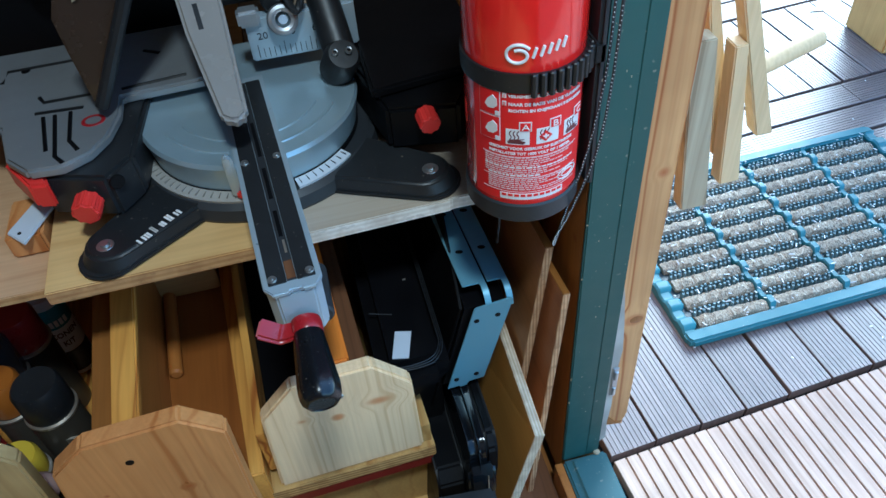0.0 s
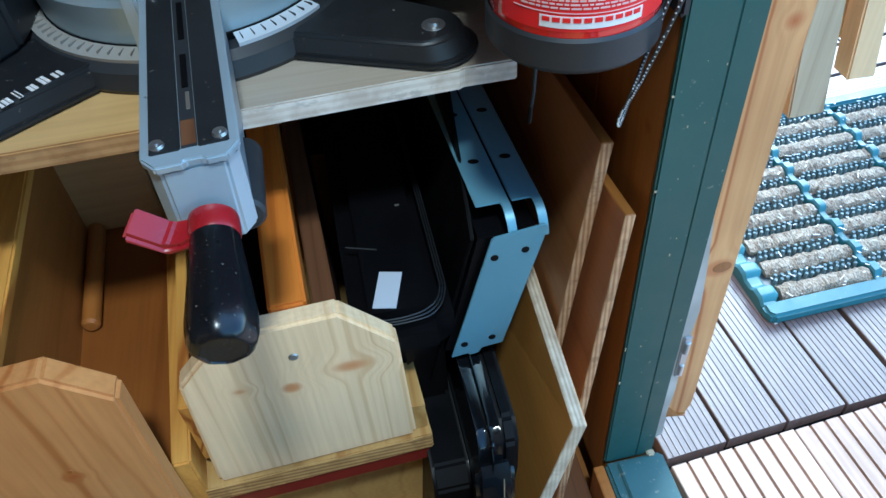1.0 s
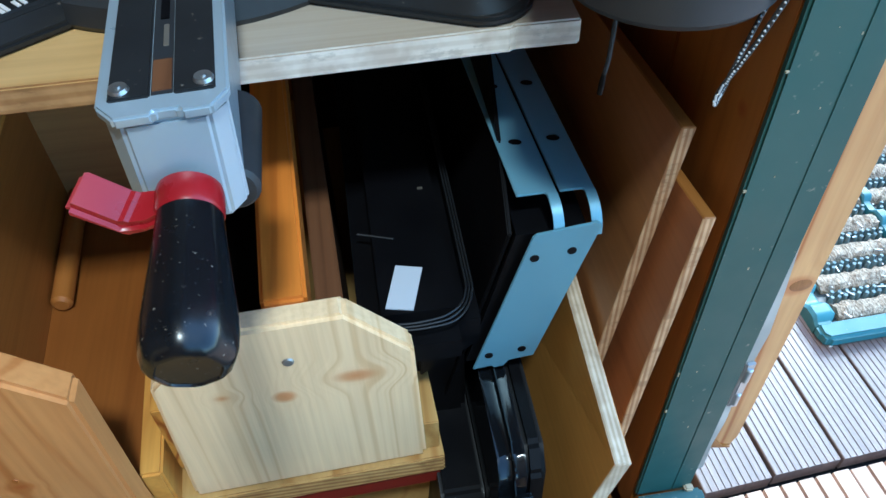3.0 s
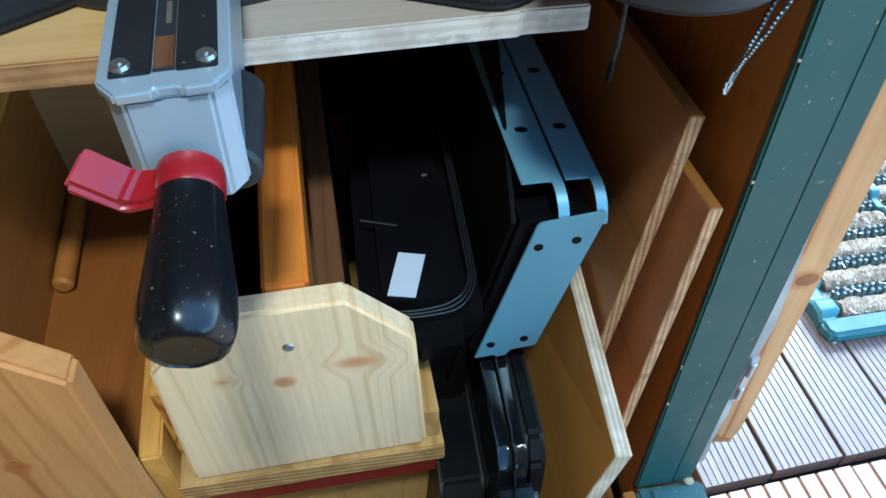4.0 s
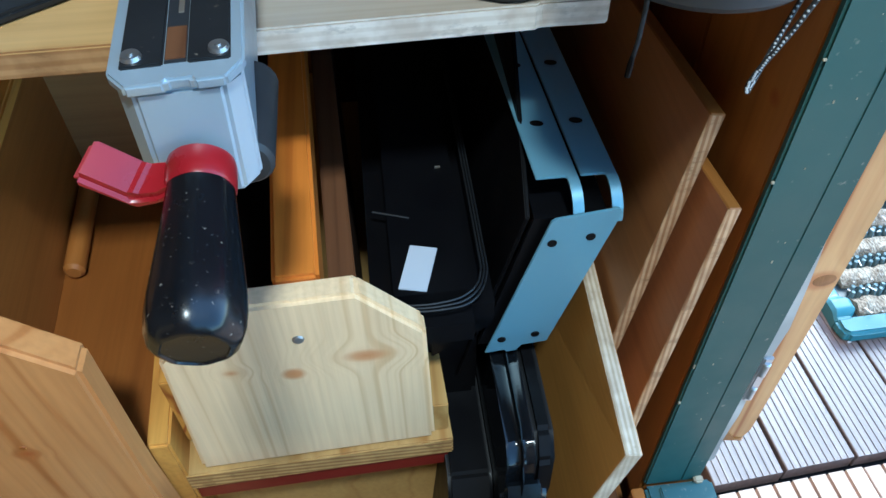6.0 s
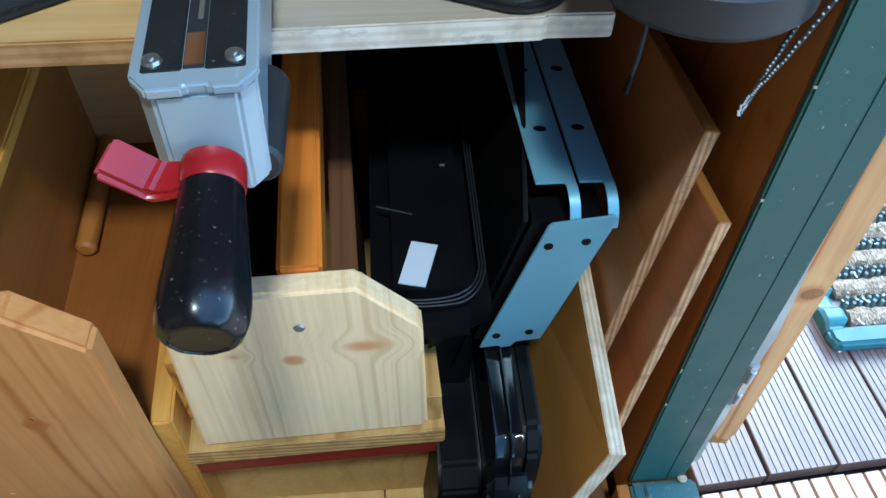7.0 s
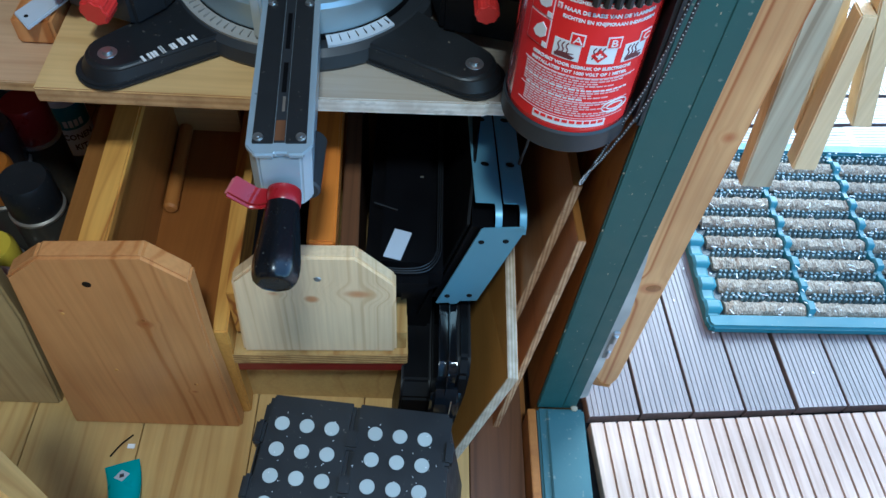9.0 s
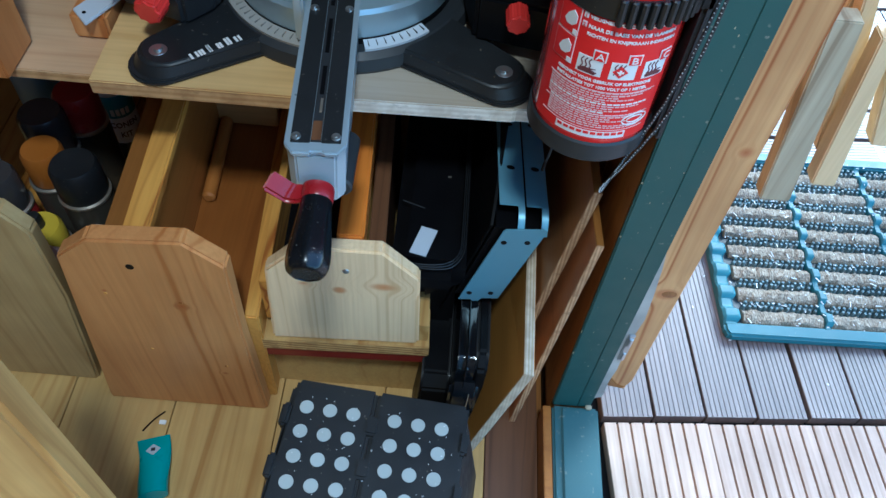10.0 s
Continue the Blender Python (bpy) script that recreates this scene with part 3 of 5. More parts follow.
for px, pz in ((-0.527, 0.22), (-0.447, 0.213), (-0.505, 0.10), (-0.42, 0.07)):
    part("screw_plug", lathe([(0, 0.0003), (0.002, 0.0003), (0.0024, -0.001)], Matrix.Translation((px, -0.0202, pz)) @ basis((0, -1, 0)), 12), PINE_GOLD, fb)
part("side_board", block(-0.523, -0.4995, 0.002, 0.52, 0.06, 0.284, 0.002), BROWN_Y, d1)
part("rail", block(-0.497, -0.469, 0.002, 0.52, 0.287, 0.300, 0.002), PINE_GOLD, d1, "golden pine rail with strong grain")
part("side_board", block(-0.499, -0.474, 0.002, 0.52, FLOOR + 0.01, 0.2868, 0.001), TAN_Y, d1)
part("side_board", block(-0.3905, -0.374, 0.002, 0.52, FLOOR, 0.157, 0.002), PINE_GOLD, d1, "low golden side board")
part("bottom_board", block(-0.484, -0.391, 0.002, 0.52, 0.135, 0.15, 0), BOX_BROWN, d1)
part("back_board", block(-0.5, -0.374, 0.52, 0.535, FLOOR, 0.29, 0.001), BROWN_Y, d1)
part("dowel", rod((-0.4625, 0.172, 0.1595), (-0.4625, 0.317, 0.1595), 0.009, segs=14, soft=0.003), TAN_Y, d1, "round wooden stick")
part("cross_piece", block(-0.4835, -0.391, 0.318, 0.336, 0.151, 0.275, 0.002), PINE_CROSS, d1, "pale pine cross board")

# pale drawer on a plywood plate
d2 = thing("drawer", (-0.275, 0.2, FLOOR), "small wooden drawer with a pale pine front on a red-edged plate", "drawer", "drawers under the bench")
front_outline([(-0.363, 0.1185), (-0.184, 0.1185), (-0.187, 0.257), (-0.227, 0.304), (-0.316, 0.306), (-0.356, 0.263)], 0.007, 0.018, PINE_FRONT, "front_board", d2, "pale knotty pine front board with chamfered corners")
fb = d2.children[0]
part("screw", lathe([(0, 0.0012), (0.003, 0.001), (0.004, 0)], Matrix.Translation((-0.267, 0.007, 0.268)) @ basis((0, -1, 0)), 14), BOLT, fb, "zinc screw head")
part("plate", prism([(-0.384, 0.003), (-0.171, 0.003), (-0.171, 0.06), (-0.25, 0.06), (-0.25, 0.5), (-0.384, 0.5)], xy(0.118), 0.022, 0.0012), [PINE_FLOOR, EDGE_WARM], d2, "plywood plate with layered edge", pick=layered)
part("red_strip", block(-0.382, -0.174, 0.006, 0.02, 0.074, 0.0955, 0.001), RED_PAINT, d2, "dark red painted edge")
part("side_board", block(-0.372, -0.362, 0.026, 0.5, 0.118, 0.2, 0.001), PINE_GOLD, d2)
part("side_board", block(-0.185, -0.173, 0.012, 0.06, 0.118, 0.155, 0.001), PINE_FLOOR, d2)
part("rail", block(-0.277, -0.248, 0.0255, 0.5, 0.262, 0.300, 0.0025), PINE_ORANGE, d2, "orange pine rail")
part("back_board", block(-0.37, -0.25, 0.5, 0.515, 0.096, 0.3, 0.001), BROWN_Y, d2)
# no real part: a black block stands for the dark inside of the drawer
part("liner", block(-0.3615, -0.2785, 0.027, 0.499, 0.1185, 0.145, 0.003), BLACK_MATT, d2, "added black fill for the darkness inside the drawer")
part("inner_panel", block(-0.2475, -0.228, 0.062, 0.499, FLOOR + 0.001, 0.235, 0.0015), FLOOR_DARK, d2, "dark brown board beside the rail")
part("lower_front", block(-0.378, -0.178, 0.028, 0.045, FLOOR, 0.074, 0.001), PINE_FLOOR, d2, "pale lower front board")
part("lower_side", block(-0.378, -0.362, 0.0455, 0.5, FLOOR, 0.0955, 0), BROWN_Y, d2)
part("lower_side", block(-0.194, -0.178, 0.0455, 0.059, FLOOR, 0.0955, 0), BROWN_Y, d2)



def skewed(ob, back=0.0, roll=0.0, about=0.0):
    """The drawers stand a little askew: their back end sits further left, and one has sunk on a side."""
    for v in ob.data.vertices:
        v.co.x -= back * max(0.0, v.co.y)
        v.co.z += roll * (v.co.x - about)


for ob in d1.children:
    skewed(ob, 0.06)
for ob in d2.children:
    skewed(ob, 0.045, 0.07 if ob.name.split(".")[0] in ("front_board", "plate", "red_strip") else 0.0, -0.18)
    for sub in ob.children:
        skewed(sub, 0.045, 0.07, -0.18)

# further drawer with a pale front
d3 = thing("drawer", (-0.7, 0.1, FLOOR), "wooden drawer with a pale yellowish front board", "drawer", "drawers under the bench")
front_outline([(-0.82, FLOOR), (-0.622, FLOOR), (-0.597, 0.16), (-0.594, 0.285), (-0.615, 0.318), (-0.70, 0.335), (-0.79, 0.335)], 0.004, 0.02, DULL_PINE, "front_board", d3, "pale yellowish front board")
part("bottom_board", block(-0.82, -0.55, 0.0245, 0.5, 0.0, 0.012, 0), PINE_GOLD, d3)
part("back_board", block(-0.82, -0.55, 0.5, 0.515, FLOOR, 0.3, 0), BROWN_Y, d3)

POST_AT = Matrix.Translation((-0.437, -0.266, 0)) @ pose(0, 0, 0, 0, 0, 32)
bench_post = thing("bench_post", (-0.44, -0.25, FLOOR), "thick rough pine post with a dark crack and a white chip", "post")
timber = part("timber", block(-0.058, 0.0, 0.0, 0.055, FLOOR, 0.56, 0.005, POST_AT), POST_WOOD, bench_post)
part("crack", sweep([POST_AT @ Vector(p) for p in curve([(-0.046, -0.0002, 0.02), (-0.044, -0.0002, 0.09), (-0.047, -0.0002, 0.17), (-0.045, -0.0002, 0.30)], 5)], 0.0011, 5), BROWN_Y, timber, "dark drying crack")
part("knot", lathe([(0, 0.0008), (0.006, 0.0006), (0.0085, 0.0), (0.009, -0.001)], POST_AT @ Matrix.Translation((-0.041, 0.0002, 0.20)) @ basis((0, -1, 0)) @ Matrix.Diagonal((0.7, 1.6, 1, 1)), 20), KNOT, timber, "dark brown knot")
part("paint_chip", prism([(-0.027, 0.168), (-0.0195, 0.166), (-0.018, 0.172), (-0.025, 0.1755)], lambda u, v, d: POST_AT @ Vector((u, -0.0012 + d, v)), 0.0016, 0.0004), WHITE, timber, "white flake of paint")


# ---- mitre saw ----
saw = thing("mitre_saw", (-0.295, 0.27, 0.424), "silver and black mitre saw with red knobs, bolted to the shelf", "mitre saw")
C = Matrix.Translation((-0.295, 0.268, 0.424))
part("base_ring", lathe([(0.10, 0.0), (0.137, 0.0), (0.139, 0.004), (0.136, 0.016), (0.129, 0.021), (0.10, 0.021)], C, 72), DARKGREY, saw, "dark grey round base")
part("scale_ring", lathe([(0.129, 0.019), (0.1295, 0.0235), (0.1165, 0.0265), (0.1155, 0.019)], C, 72, arc=(195, 272)), SCALE, saw, "dusty pale degree scale")
part("turntable", lathe([(0.105, 0.018), (0.1145, 0.021), (0.119, 0.05), (0.121, 0.058), (0.1185, 0.0625), (0.03, 0.0625), (0, 0.062)], C, 72), DRUM, saw, "silver turntable drum")
tt = saw.children[-1]
part("gap_ring", lathe([(0.1135, 0.0205), (0.1168, 0.0215), (0.1166, 0.027), (0.1135, 0.028)], C, 72), BLACK_MATT, tt)
for rr, a0, a1 in ((0.095, 205, 255), (0.075, 205, 250), (0.095, 285, 335), (0.075, 290, 335)):
    part("rib", lathe([(rr, 0.0624), (rr + 0.001, 0.0638), (rr + 0.004, 0.0638), (rr + 0.005, 0.0624)], C, 24, arc=(a0, a1)), DRUM, tt)
part("scale_label", lathe([(0.1285, 0.019), (0.129, 0.0238), (0.117, 0.0266), (0.116, 0.019)], C, 24, arc=(286, 318)), PAPER, saw, "white scale label")
for a in [*range(200, 270, 4), *range(288, 318, 4)]:
    bmm = block(0.1185, 0.126, -0.0003, 0.0003, 0.0248, 0.0266, 0, C @ pose(0, 0, 0, 0, 0, a))
    part("tick", bmm, FADED if a < 270 else INK, tt)

# arm that reaches out towards the user
turn = math.degrees(math.atan(0.07))
A = Matrix.Translation((-0.2772, -0.036, 0.4225)) @ pose(0, 0, 0, 0, 0, turn)
arm = part("arm", merge(prism([(-0.0255, 0.010), (-0.0185, 0.0), (-0.004, 0.0), (-0.003, 0.002), (0.006, 0.002), (0.007, 0.0), (0.0185, 0.0), (0.0255, 0.010), (0.0255, 0.34), (-0.0255, 0.34)], lambda u, v, d: A @ Vector((u, v, 0.066 - d)), 0.005, 0.0012),
    prism([(-0.024, 0.011), (-0.0165, 0.0025), (0.0165, 0.0025), (0.024, 0.011), (0.024, 0.3), (-0.024, 0.3)], lambda u, v, d: A @ Vector((u * (1 - d * 1.2), v - d * 0.18, 0.061 - d)), 0.047, 0.0015)), ALU_PAINT, saw, "silver arm with a bevelled end")
for s in (-1, 1):
    x0, x1 = sorted((s * 0.0045, s * 0.0205))
    part("rubber_strip", prism([(x0, 0.011), (x1, 0.011), (x1, 0.33), (x0, 0.33)], lambda u, v, d: A @ Vector((u, v, 0.0672 - d)), 0.003, 0.0006), BLACK_DUSTY, arm, "black insert plate")
for s in (-1, 1):
    for yy in (0.017, 0.184):
        b = A @ Vector((s * 0.0162, yy, 0.0672))
        part("bolt", lathe([(0, 0.0022), (0.0012, 0.0022), (0.0014, 0.0014), (0.0036, 0.0016), (0.0042, 0)], Matrix.Translation(b), 16), BOLT, arm, "round zinc bolt head")
part("kerf_slot", prism([(-0.0042, 0.012), (0.0042, 0.012), (0.0042, 0.33), (-0.0042, 0.33)], lambda u, v, d: A @ Vector((u, v, 0.0664 - d)), 0.002, 0.0002), DARKGREY, arm)
for y0, y1 in ((0.068, 0.104), (0.122, 0.17), (0.19, 0.25)):
    part("slot", prism([(-0.0016, y0), (0.0022, y0), (0.0022, y1), (-0.0016, y1)], lambda u, v, d: A @ Vector((u, v, 0.0669 - d)), 0.001, 0.0002), BLACK_MATT, arm, "black slot")
# a glint drawn as a tin-bright sliver
part("slot_plate", prism([(0.0, 0.046), (0.0022, 0.046), (0.0022, 0.063), (0.0, 0.063)], lambda u, v, d: A @ Vector((u, v, 0.0669 - d)), 0.001, 0.0002), CAN_RIM, arm, "bright sliver painted as the glint in the slot")
part("slot_floor", prism([(-0.0038, 0.014), (0.0038, 0.014), (0.0038, 0.036), (-0.0038, 0.036)], lambda u, v, d: A @ Vector((u, v, 0.0668 - d)), 0.001, 0.0002), FLOOR_DARK, arm, "brown wood seen through the slot")

# handle and lever at the end of the arm
H0, H1 = Vector((-0.2755, -0.040, 0.4525)), Vector((-0.2741, -0.1205, 0.4382))
L = (H1 - H0).length
handle = part("handle", lathe([(0, 0), (0.0112, 0), (0.0122, 0.006), (0.0142, 0.028), (0.0164, 0.05), (0.0176, 0.062), (0.0177, L - 0.014), (0.0172, L - 0.008), (0.0158, L - 0.0035), (0.0134, L - 0.001), (0.0118, L - 0.0004), (0.0112, L - 0.0012), (0.005, L - 0.0016), (0, L - 0.0016)], along(H0, H1), 64), GRIP, saw, "scuffed black twist handle")
axis = along(H0, H1)
for v in handle.data.vertices:
    p = axis.inverted() @ v.co
    p.xy *= 1 + 0.022 * math.cos(8 * math.atan2(p.y, p.x)) * min(1.0, p.z / 0.02)
    v.co = axis @ p
collar = part("collar", lathe([(0.0108, -0.004), (0.0132, -0.003), (0.0138, 0.0), (0.0138, 0.009), (0.0132, 0.0105), (0.0120, 0.0105), (0.0112, 0.004)], along(H0 + (H1 - H0).normalized() * 0.004, H1), 30), RED_PLASTIC, saw, "red collar")
LEVER = [(-0.3178, 0.4668), (-0.3150, 0.4662), (-0.3005, 0.4532), (-0.2920, 0.4532), (-0.2860, 0.4562), (-0.2810, 0.4590), (-0.2810, 0.4520), (-0.2850, 0.4500), (-0.2915, 0.4480), (-0.2990, 0.4470), (-0.3020, 0.4485), (-0.3182, 0.4618)]
part("lever", prism(LEVER, lambda u, v, d: Vector((u + d * 0.42, -0.0582 + d, v + d * 0.36)), 0.0155, 0.003, 4), RED_PLASTIC, collar, "red paddle lever with a creased blade")
part("lower_tube", rod((-0.262, 0.03, 0.440), (-0.262, -0.028, 0.439), 0.0125, segs=20, soft=0.002), DARKGREY, saw)
part("pointer", prism([(-0.327, 0.45), (-0.317, 0.45), (-0.317, 0.497), (-0.321, 0.505), (-0.327, 0.5)], xz(0.145), 0.008, 0.002), ALU_PAINT, saw, "silver pointer beside the arm")
part("pointer_tip", block(-0.322, -0.314, 0.14, 0.146, 0.45, 0.459, 0.002), RED_KNOB, saw, "red pointer tip")

# feet
def foot(sign, ends, label):
    (x0, y0), (x1, y1) = ends
    d = Vector((x1 - x0, y1 - y0, 0))
    n = Vector((-d.y, d.x, 0)).normalized()
    d.normalize()
    bm = bmesh.new()
    out = []
    for a in range(-90, 91, 18):
        out.append(Vector((x1, y1, 0)) + d * 0.032 * math.cos(radians(a)) + n * 0.032 * math.sin(radians(a)))
    out += [Vector((x0, y0, 0)) + n * 0.045, Vector((x0, y0, 0)) - n * 0.045]
    cx, cy = (x0 + x1) / 2, (y0 + y1) / 2
    f = part("foot", prism([(p.x, p.y) for p in out], lambda u, v, dd: (cx + (u - cx) * (0.84 + dd * 7), cy + (v - cy) * (0.84 + dd * 7), 0.4435 - dd), 0.0192, 0.003, 3), BLACK_DUSTY, saw, label)
    part("rim", prism([(p.x, p.y) for p in out], xy(0.4305), 0.006, 0.002, 2), BLACK_DUSTY, f, "flat rim of the foot")
    part("bolt", lathe([(0, 0.003), (0.004, 0.003), (0.005, 0.0005), (0.0085, 0.0004), (0.009, -0.0005)], Matrix.Translation((x1, y1, 0.4437)), 18), BOLT, f, "zinc bolt with washer")
    return f, d, n


fL, dL, nL = foot(-1, ((-0.372, 0.195), (-0.457, 0.122)), "dusty black foot with a white maker's mark")
fR, dR, nR = foot(1, ((-0.212, 0.192), (-0.122, 0.135)), "black foot bolted to the shelf")
# maker's mark as plain bars
for k, (w, h) in enumerate(((0.009, 0.008), (0.006, 0.008), (0.004, 0.011), (0.006, 0.008), (0.006, 0.011), (0.007, 0.008))):
    o = Vector((-0.4245, 0.1155, 0.4438)) - dL * (0.0095 * k)
    part("mark_bar", merge(*[prism([(0, 0), (0.0024, 0), (0.0024, h), (0, h)], lambda u, v, dd, o=o, s=s: o - dL * (u + s) - nL * 0 + Vector((0.35, 0.55, 0)) * 0 + (-nL if nL.y < 0 else nL) * (v - 0.004) + Vector((0, 0, 0.0003 - dd)), 0.0006, 0) for s in (0, w - 0.003)]), WHITE, fL, "plain white mark")

# side tables, fence and knobs
tl = part("side_table", prism([(-0.60, 0.30), (-0.548, 0.262), (-0.535, 0.205), (-0.512, 0.178), (-0.478, 0.176), (-0.452, 0.19), (-0.435, 0.215), (-0.425, 0.25), (-0.425, 0.283), (-0.335, 0.287), (-0.335, 0.42), (-0.60, 0.42)], xy(0.508), 0.012, 0.003, 2), TABLE, saw, "silver left table with black grooves")
for pts in ([(-0.558, 0.352), (-0.555, 0.376), (-0.479, 0.377)], [(-0.403, 0.37), (-0.385, 0.359)], [(-0.513, 0.309), (-0.507, 0.297), (-0.451, 0.297)], [(-0.425, 0.296), (-0.355, 0.302)], [(-0.514, 0.278), (-0.464, 0.274)], [(-0.505, 0.268), (-0.496, 0.206)], [(-0.493, 0.268), (-0.486, 0.194), (-0.477, 0.181)], [(-0.477, 0.269), (-0.474, 0.217), (-0.464, 0.198)]):
    part("groove", sweep([(x, y, 0.5068) for x, y in pts], 0.003, 6), BLACK_MATT, tl)
part("hole", lathe([(0, 0.0003), (0.005, 0.0003), (0.0055, -0.001)], Matrix.Translation((-0.535, 0.372, 0.5082)), 18), BLACK_MATT, tl)
part("worn_sticker", lathe([(0.007, 0.0003), (0.010, 0.0004), (0.0105, -0.0005)], Matrix.Translation((-0.452, 0.245, 0.5082)) @ Matrix.Diagonal((1.2, 1, 1, 1)), 24), RED_PLASTIC, tl, "worn reddish ring mark")
# silver like the left one, but matt black here: its shade is in the colour
part("side_table", prism([(-0.165, 0.20), (-0.06, 0.215), (-0.03, 0.26), (-0.03, 0.44), (-0.165, 0.42)], xy(0.508), 0.012, 0.003, 2), BLACK_MATT, saw, "right table, its shade put into the black colour")
body_l = part("housing", prism([(-0.51, 0.186), (-0.44, 0.16), (-0.415, 0.19), (-0.40, 0.30), (-0.40, 0.42), (-0.52, 0.42), (-0.53, 0.3)], xy(0.4955), 0.052, 0.004, 2), BLACK_DUSTY, saw, "black plastic housing")
part("hole", lathe([(0, 0.0004), (0.007, 0.0004), (0.008, -0.001)], Matrix.Translation((-0.432, 0.1637, 0.485)) @ basis((0.4, -1, 0.2)), 18), BLACK_MATT, body_l)
# right housing in a duller black than the left, to carry the shade there
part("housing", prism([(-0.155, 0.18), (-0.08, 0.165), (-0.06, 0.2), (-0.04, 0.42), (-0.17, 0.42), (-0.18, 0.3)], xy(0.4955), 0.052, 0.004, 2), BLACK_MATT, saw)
for size, (p, q) in zip((1.0, 0.82), (((-0.463, 0.165, 0.472), (-0.467, 0.142, 0.470)), ((-0.115, 0.178, 0.486), (-0.114, 0.160, 0.484)))):
    ax = along(p, q)
    fl = [(r * math.cos(a), r * math.sin(a)) for k in range(48) for a in (2 * math.pi * k / 48,) for r in (size * (0.0135 + 0.0012 * math.cos(8 * a)),)]
    part("knob", prism(fl, lambda u, v, d: ax @ Vector((u, v, 0.024 - d)), 0.022, 0.003, 3), RED_KNOB, saw, "red fluted clamping knob")
part("end_cap", prism([(-0.545, 0.22), (-0.515, 0.172), (-0.495, 0.168), (-0.50, 0.185), (-0.53, 0.235)], xy(0.495), 0.03, 0.003), RED_KNOB, saw, "red plastic corner")
fence = part("fence", block(-0.28, -0.16, 0.30, 0.315, 0.508, 0.56, 0.002), ALU_PAINT, saw, "silver fence with a printed scale")

for k in range(16):
    part("tick", block(-0.272 + k * 0.0058, -0.2713 + k * 0.0058, 0.2992, 0.3002, 0.512, 0.52 + (0.008 if k % 5 == 0 else 0.003), 0), INK, fence)
for k in range(3):
    part("numeral", letters(("20", "40", "60")[k], 0.012, lambda u, v, d, k=k: Vector((-0.27 + k * 0.03 + u, 0.2996 - d, 0.534 + v))), INK, fence)

# saw head and guards above the table
# guessed motor body, added to block the lamp and darken this corner
part("motor", merge(block(-0.62, -0.33, 0.45, 0.60, 0.43, 0.84, 0.03), rod((-0.46, 0.46, 0.62), (-0.46, 0.40, 0.61), 0.06, 0.05, 28, 0.008)), BLACK_MATT, saw, "added black motor block that keeps the shelf behind it dark")
head = part("saw_head", merge(block(-0.31, -0.21, 0.33, 0.5, 0.56, 0.75, 0.01), rod((-0.24, 0.34, 0.58), (-0.24, 0.30, 0.575), 0.022, 0.018, 24, 0.003)), BLACK, saw, "black motor head")
piv = Matrix.Translation((-0.239, 0.29, 0.558)) @ basis((0.1, -1, 0.5))
part("eye_ring", lathe([(0.017, 0), (0.0155, 0.0045), (0.012, 0.006), (0.0085, 0.0045), (0.0075, 0), (0.0085, -0.0045), (0.012, -0.006), (0.0155, -0.0045), (0.017, 0)], piv, 28), ALU, head, "cast silver eye ring")
part("pivot_bolt", lathe([(0, 0.008), (0.005, 0.008), (0.006, 0.004), (0.006, -0.02), (0, -0.02)], piv, 16), BOLT, head)
part("link", block(-0.286, -0.262, 0.292, 0.31, 0.553, 0.572, 0.003), ALU, head, "small silver link")
part("cable", sweep(curve([(-0.235, 0.3, 0.60), (-0.228, 0.285, 0.575), (-0.22, 0.285, 0.57), (-0.21, 0.3, 0.60), (-0.205, 0.33, 0.66)], 6), 0.004, 8), BLACK, head, "black cable")
part("knuckle", merge(lathe([(0, 0.012), (0.016, 0.011), (0.02, 0.004), (0.02, -0.03), (0, -0.03)], Matrix.Translation((-0.186, 0.255, 0.52)) @ basis((0.2, -0.6, 0.8)), 24), rod((-0.186, 0.27, 0.52), (-0.20, 0.36, 0.62), 0.018, segs=16)), BLACK, saw, "black clamp knuckle")
for dx in (-0.007, 0.008):
    part("rivet", lathe([(0.002, 0.002), (0.0032, 0.0025), (0.0042, 0)], Matrix.Translation((-0.186 + dx, 0.2475, 0.5325)) @ basis((0.2, -0.6, 0.8)), 14), BOLT, saw)
def guard_at(u, v, d):
    return Vector((-0.303 + u - 0.10 * v, 0.152 + v - d * 0.4, 0.530 + v * 0.42 + d))


guard = part("blade_guard", prism([(-0.012, 0.004), (-0.004, -0.002), (0.006, -0.003), (0.014, 0.004), (0.021, 0.12), (0.027, 0.34), (-0.027, 0.34), (-0.022, 0.1)], guard_at, 0.014, 0.004, 3), CLEAR, saw, "scratched translucent blade guard")
part("guard_slot", prism([(-0.008, 0.10), (-0.003, 0.10), (-0.003, 0.13), (-0.008, 0.13)], lambda u, v, d: guard_at(u, v, 0.0145 - d), 0.001, 0), DARKGREY, guard)
part("chip_deflector", prism([(0, 0), (0.008, 0.0), (0.056, 0.09), (0.135, 0.23), (0.07, 0.25), (0.004, 0.125), (-0.008, 0.095), (-0.006, 0.06)], lambda u, v, d: Vector((-0.443 + u, 0.245 + d + v * 0.1, 0.522 + v)), 0.01, 0.003), SMOKE, saw, "brown smoked chip deflector")
part("deflector_edge", sweep([(-0.437, 0.243, 0.524), (-0.388, 0.248, 0.612), (-0.35, 0.255, 0.68), (-0.30, 0.265, 0.77)], 0.007, 10), BLACK, saw, "black rubber lip")
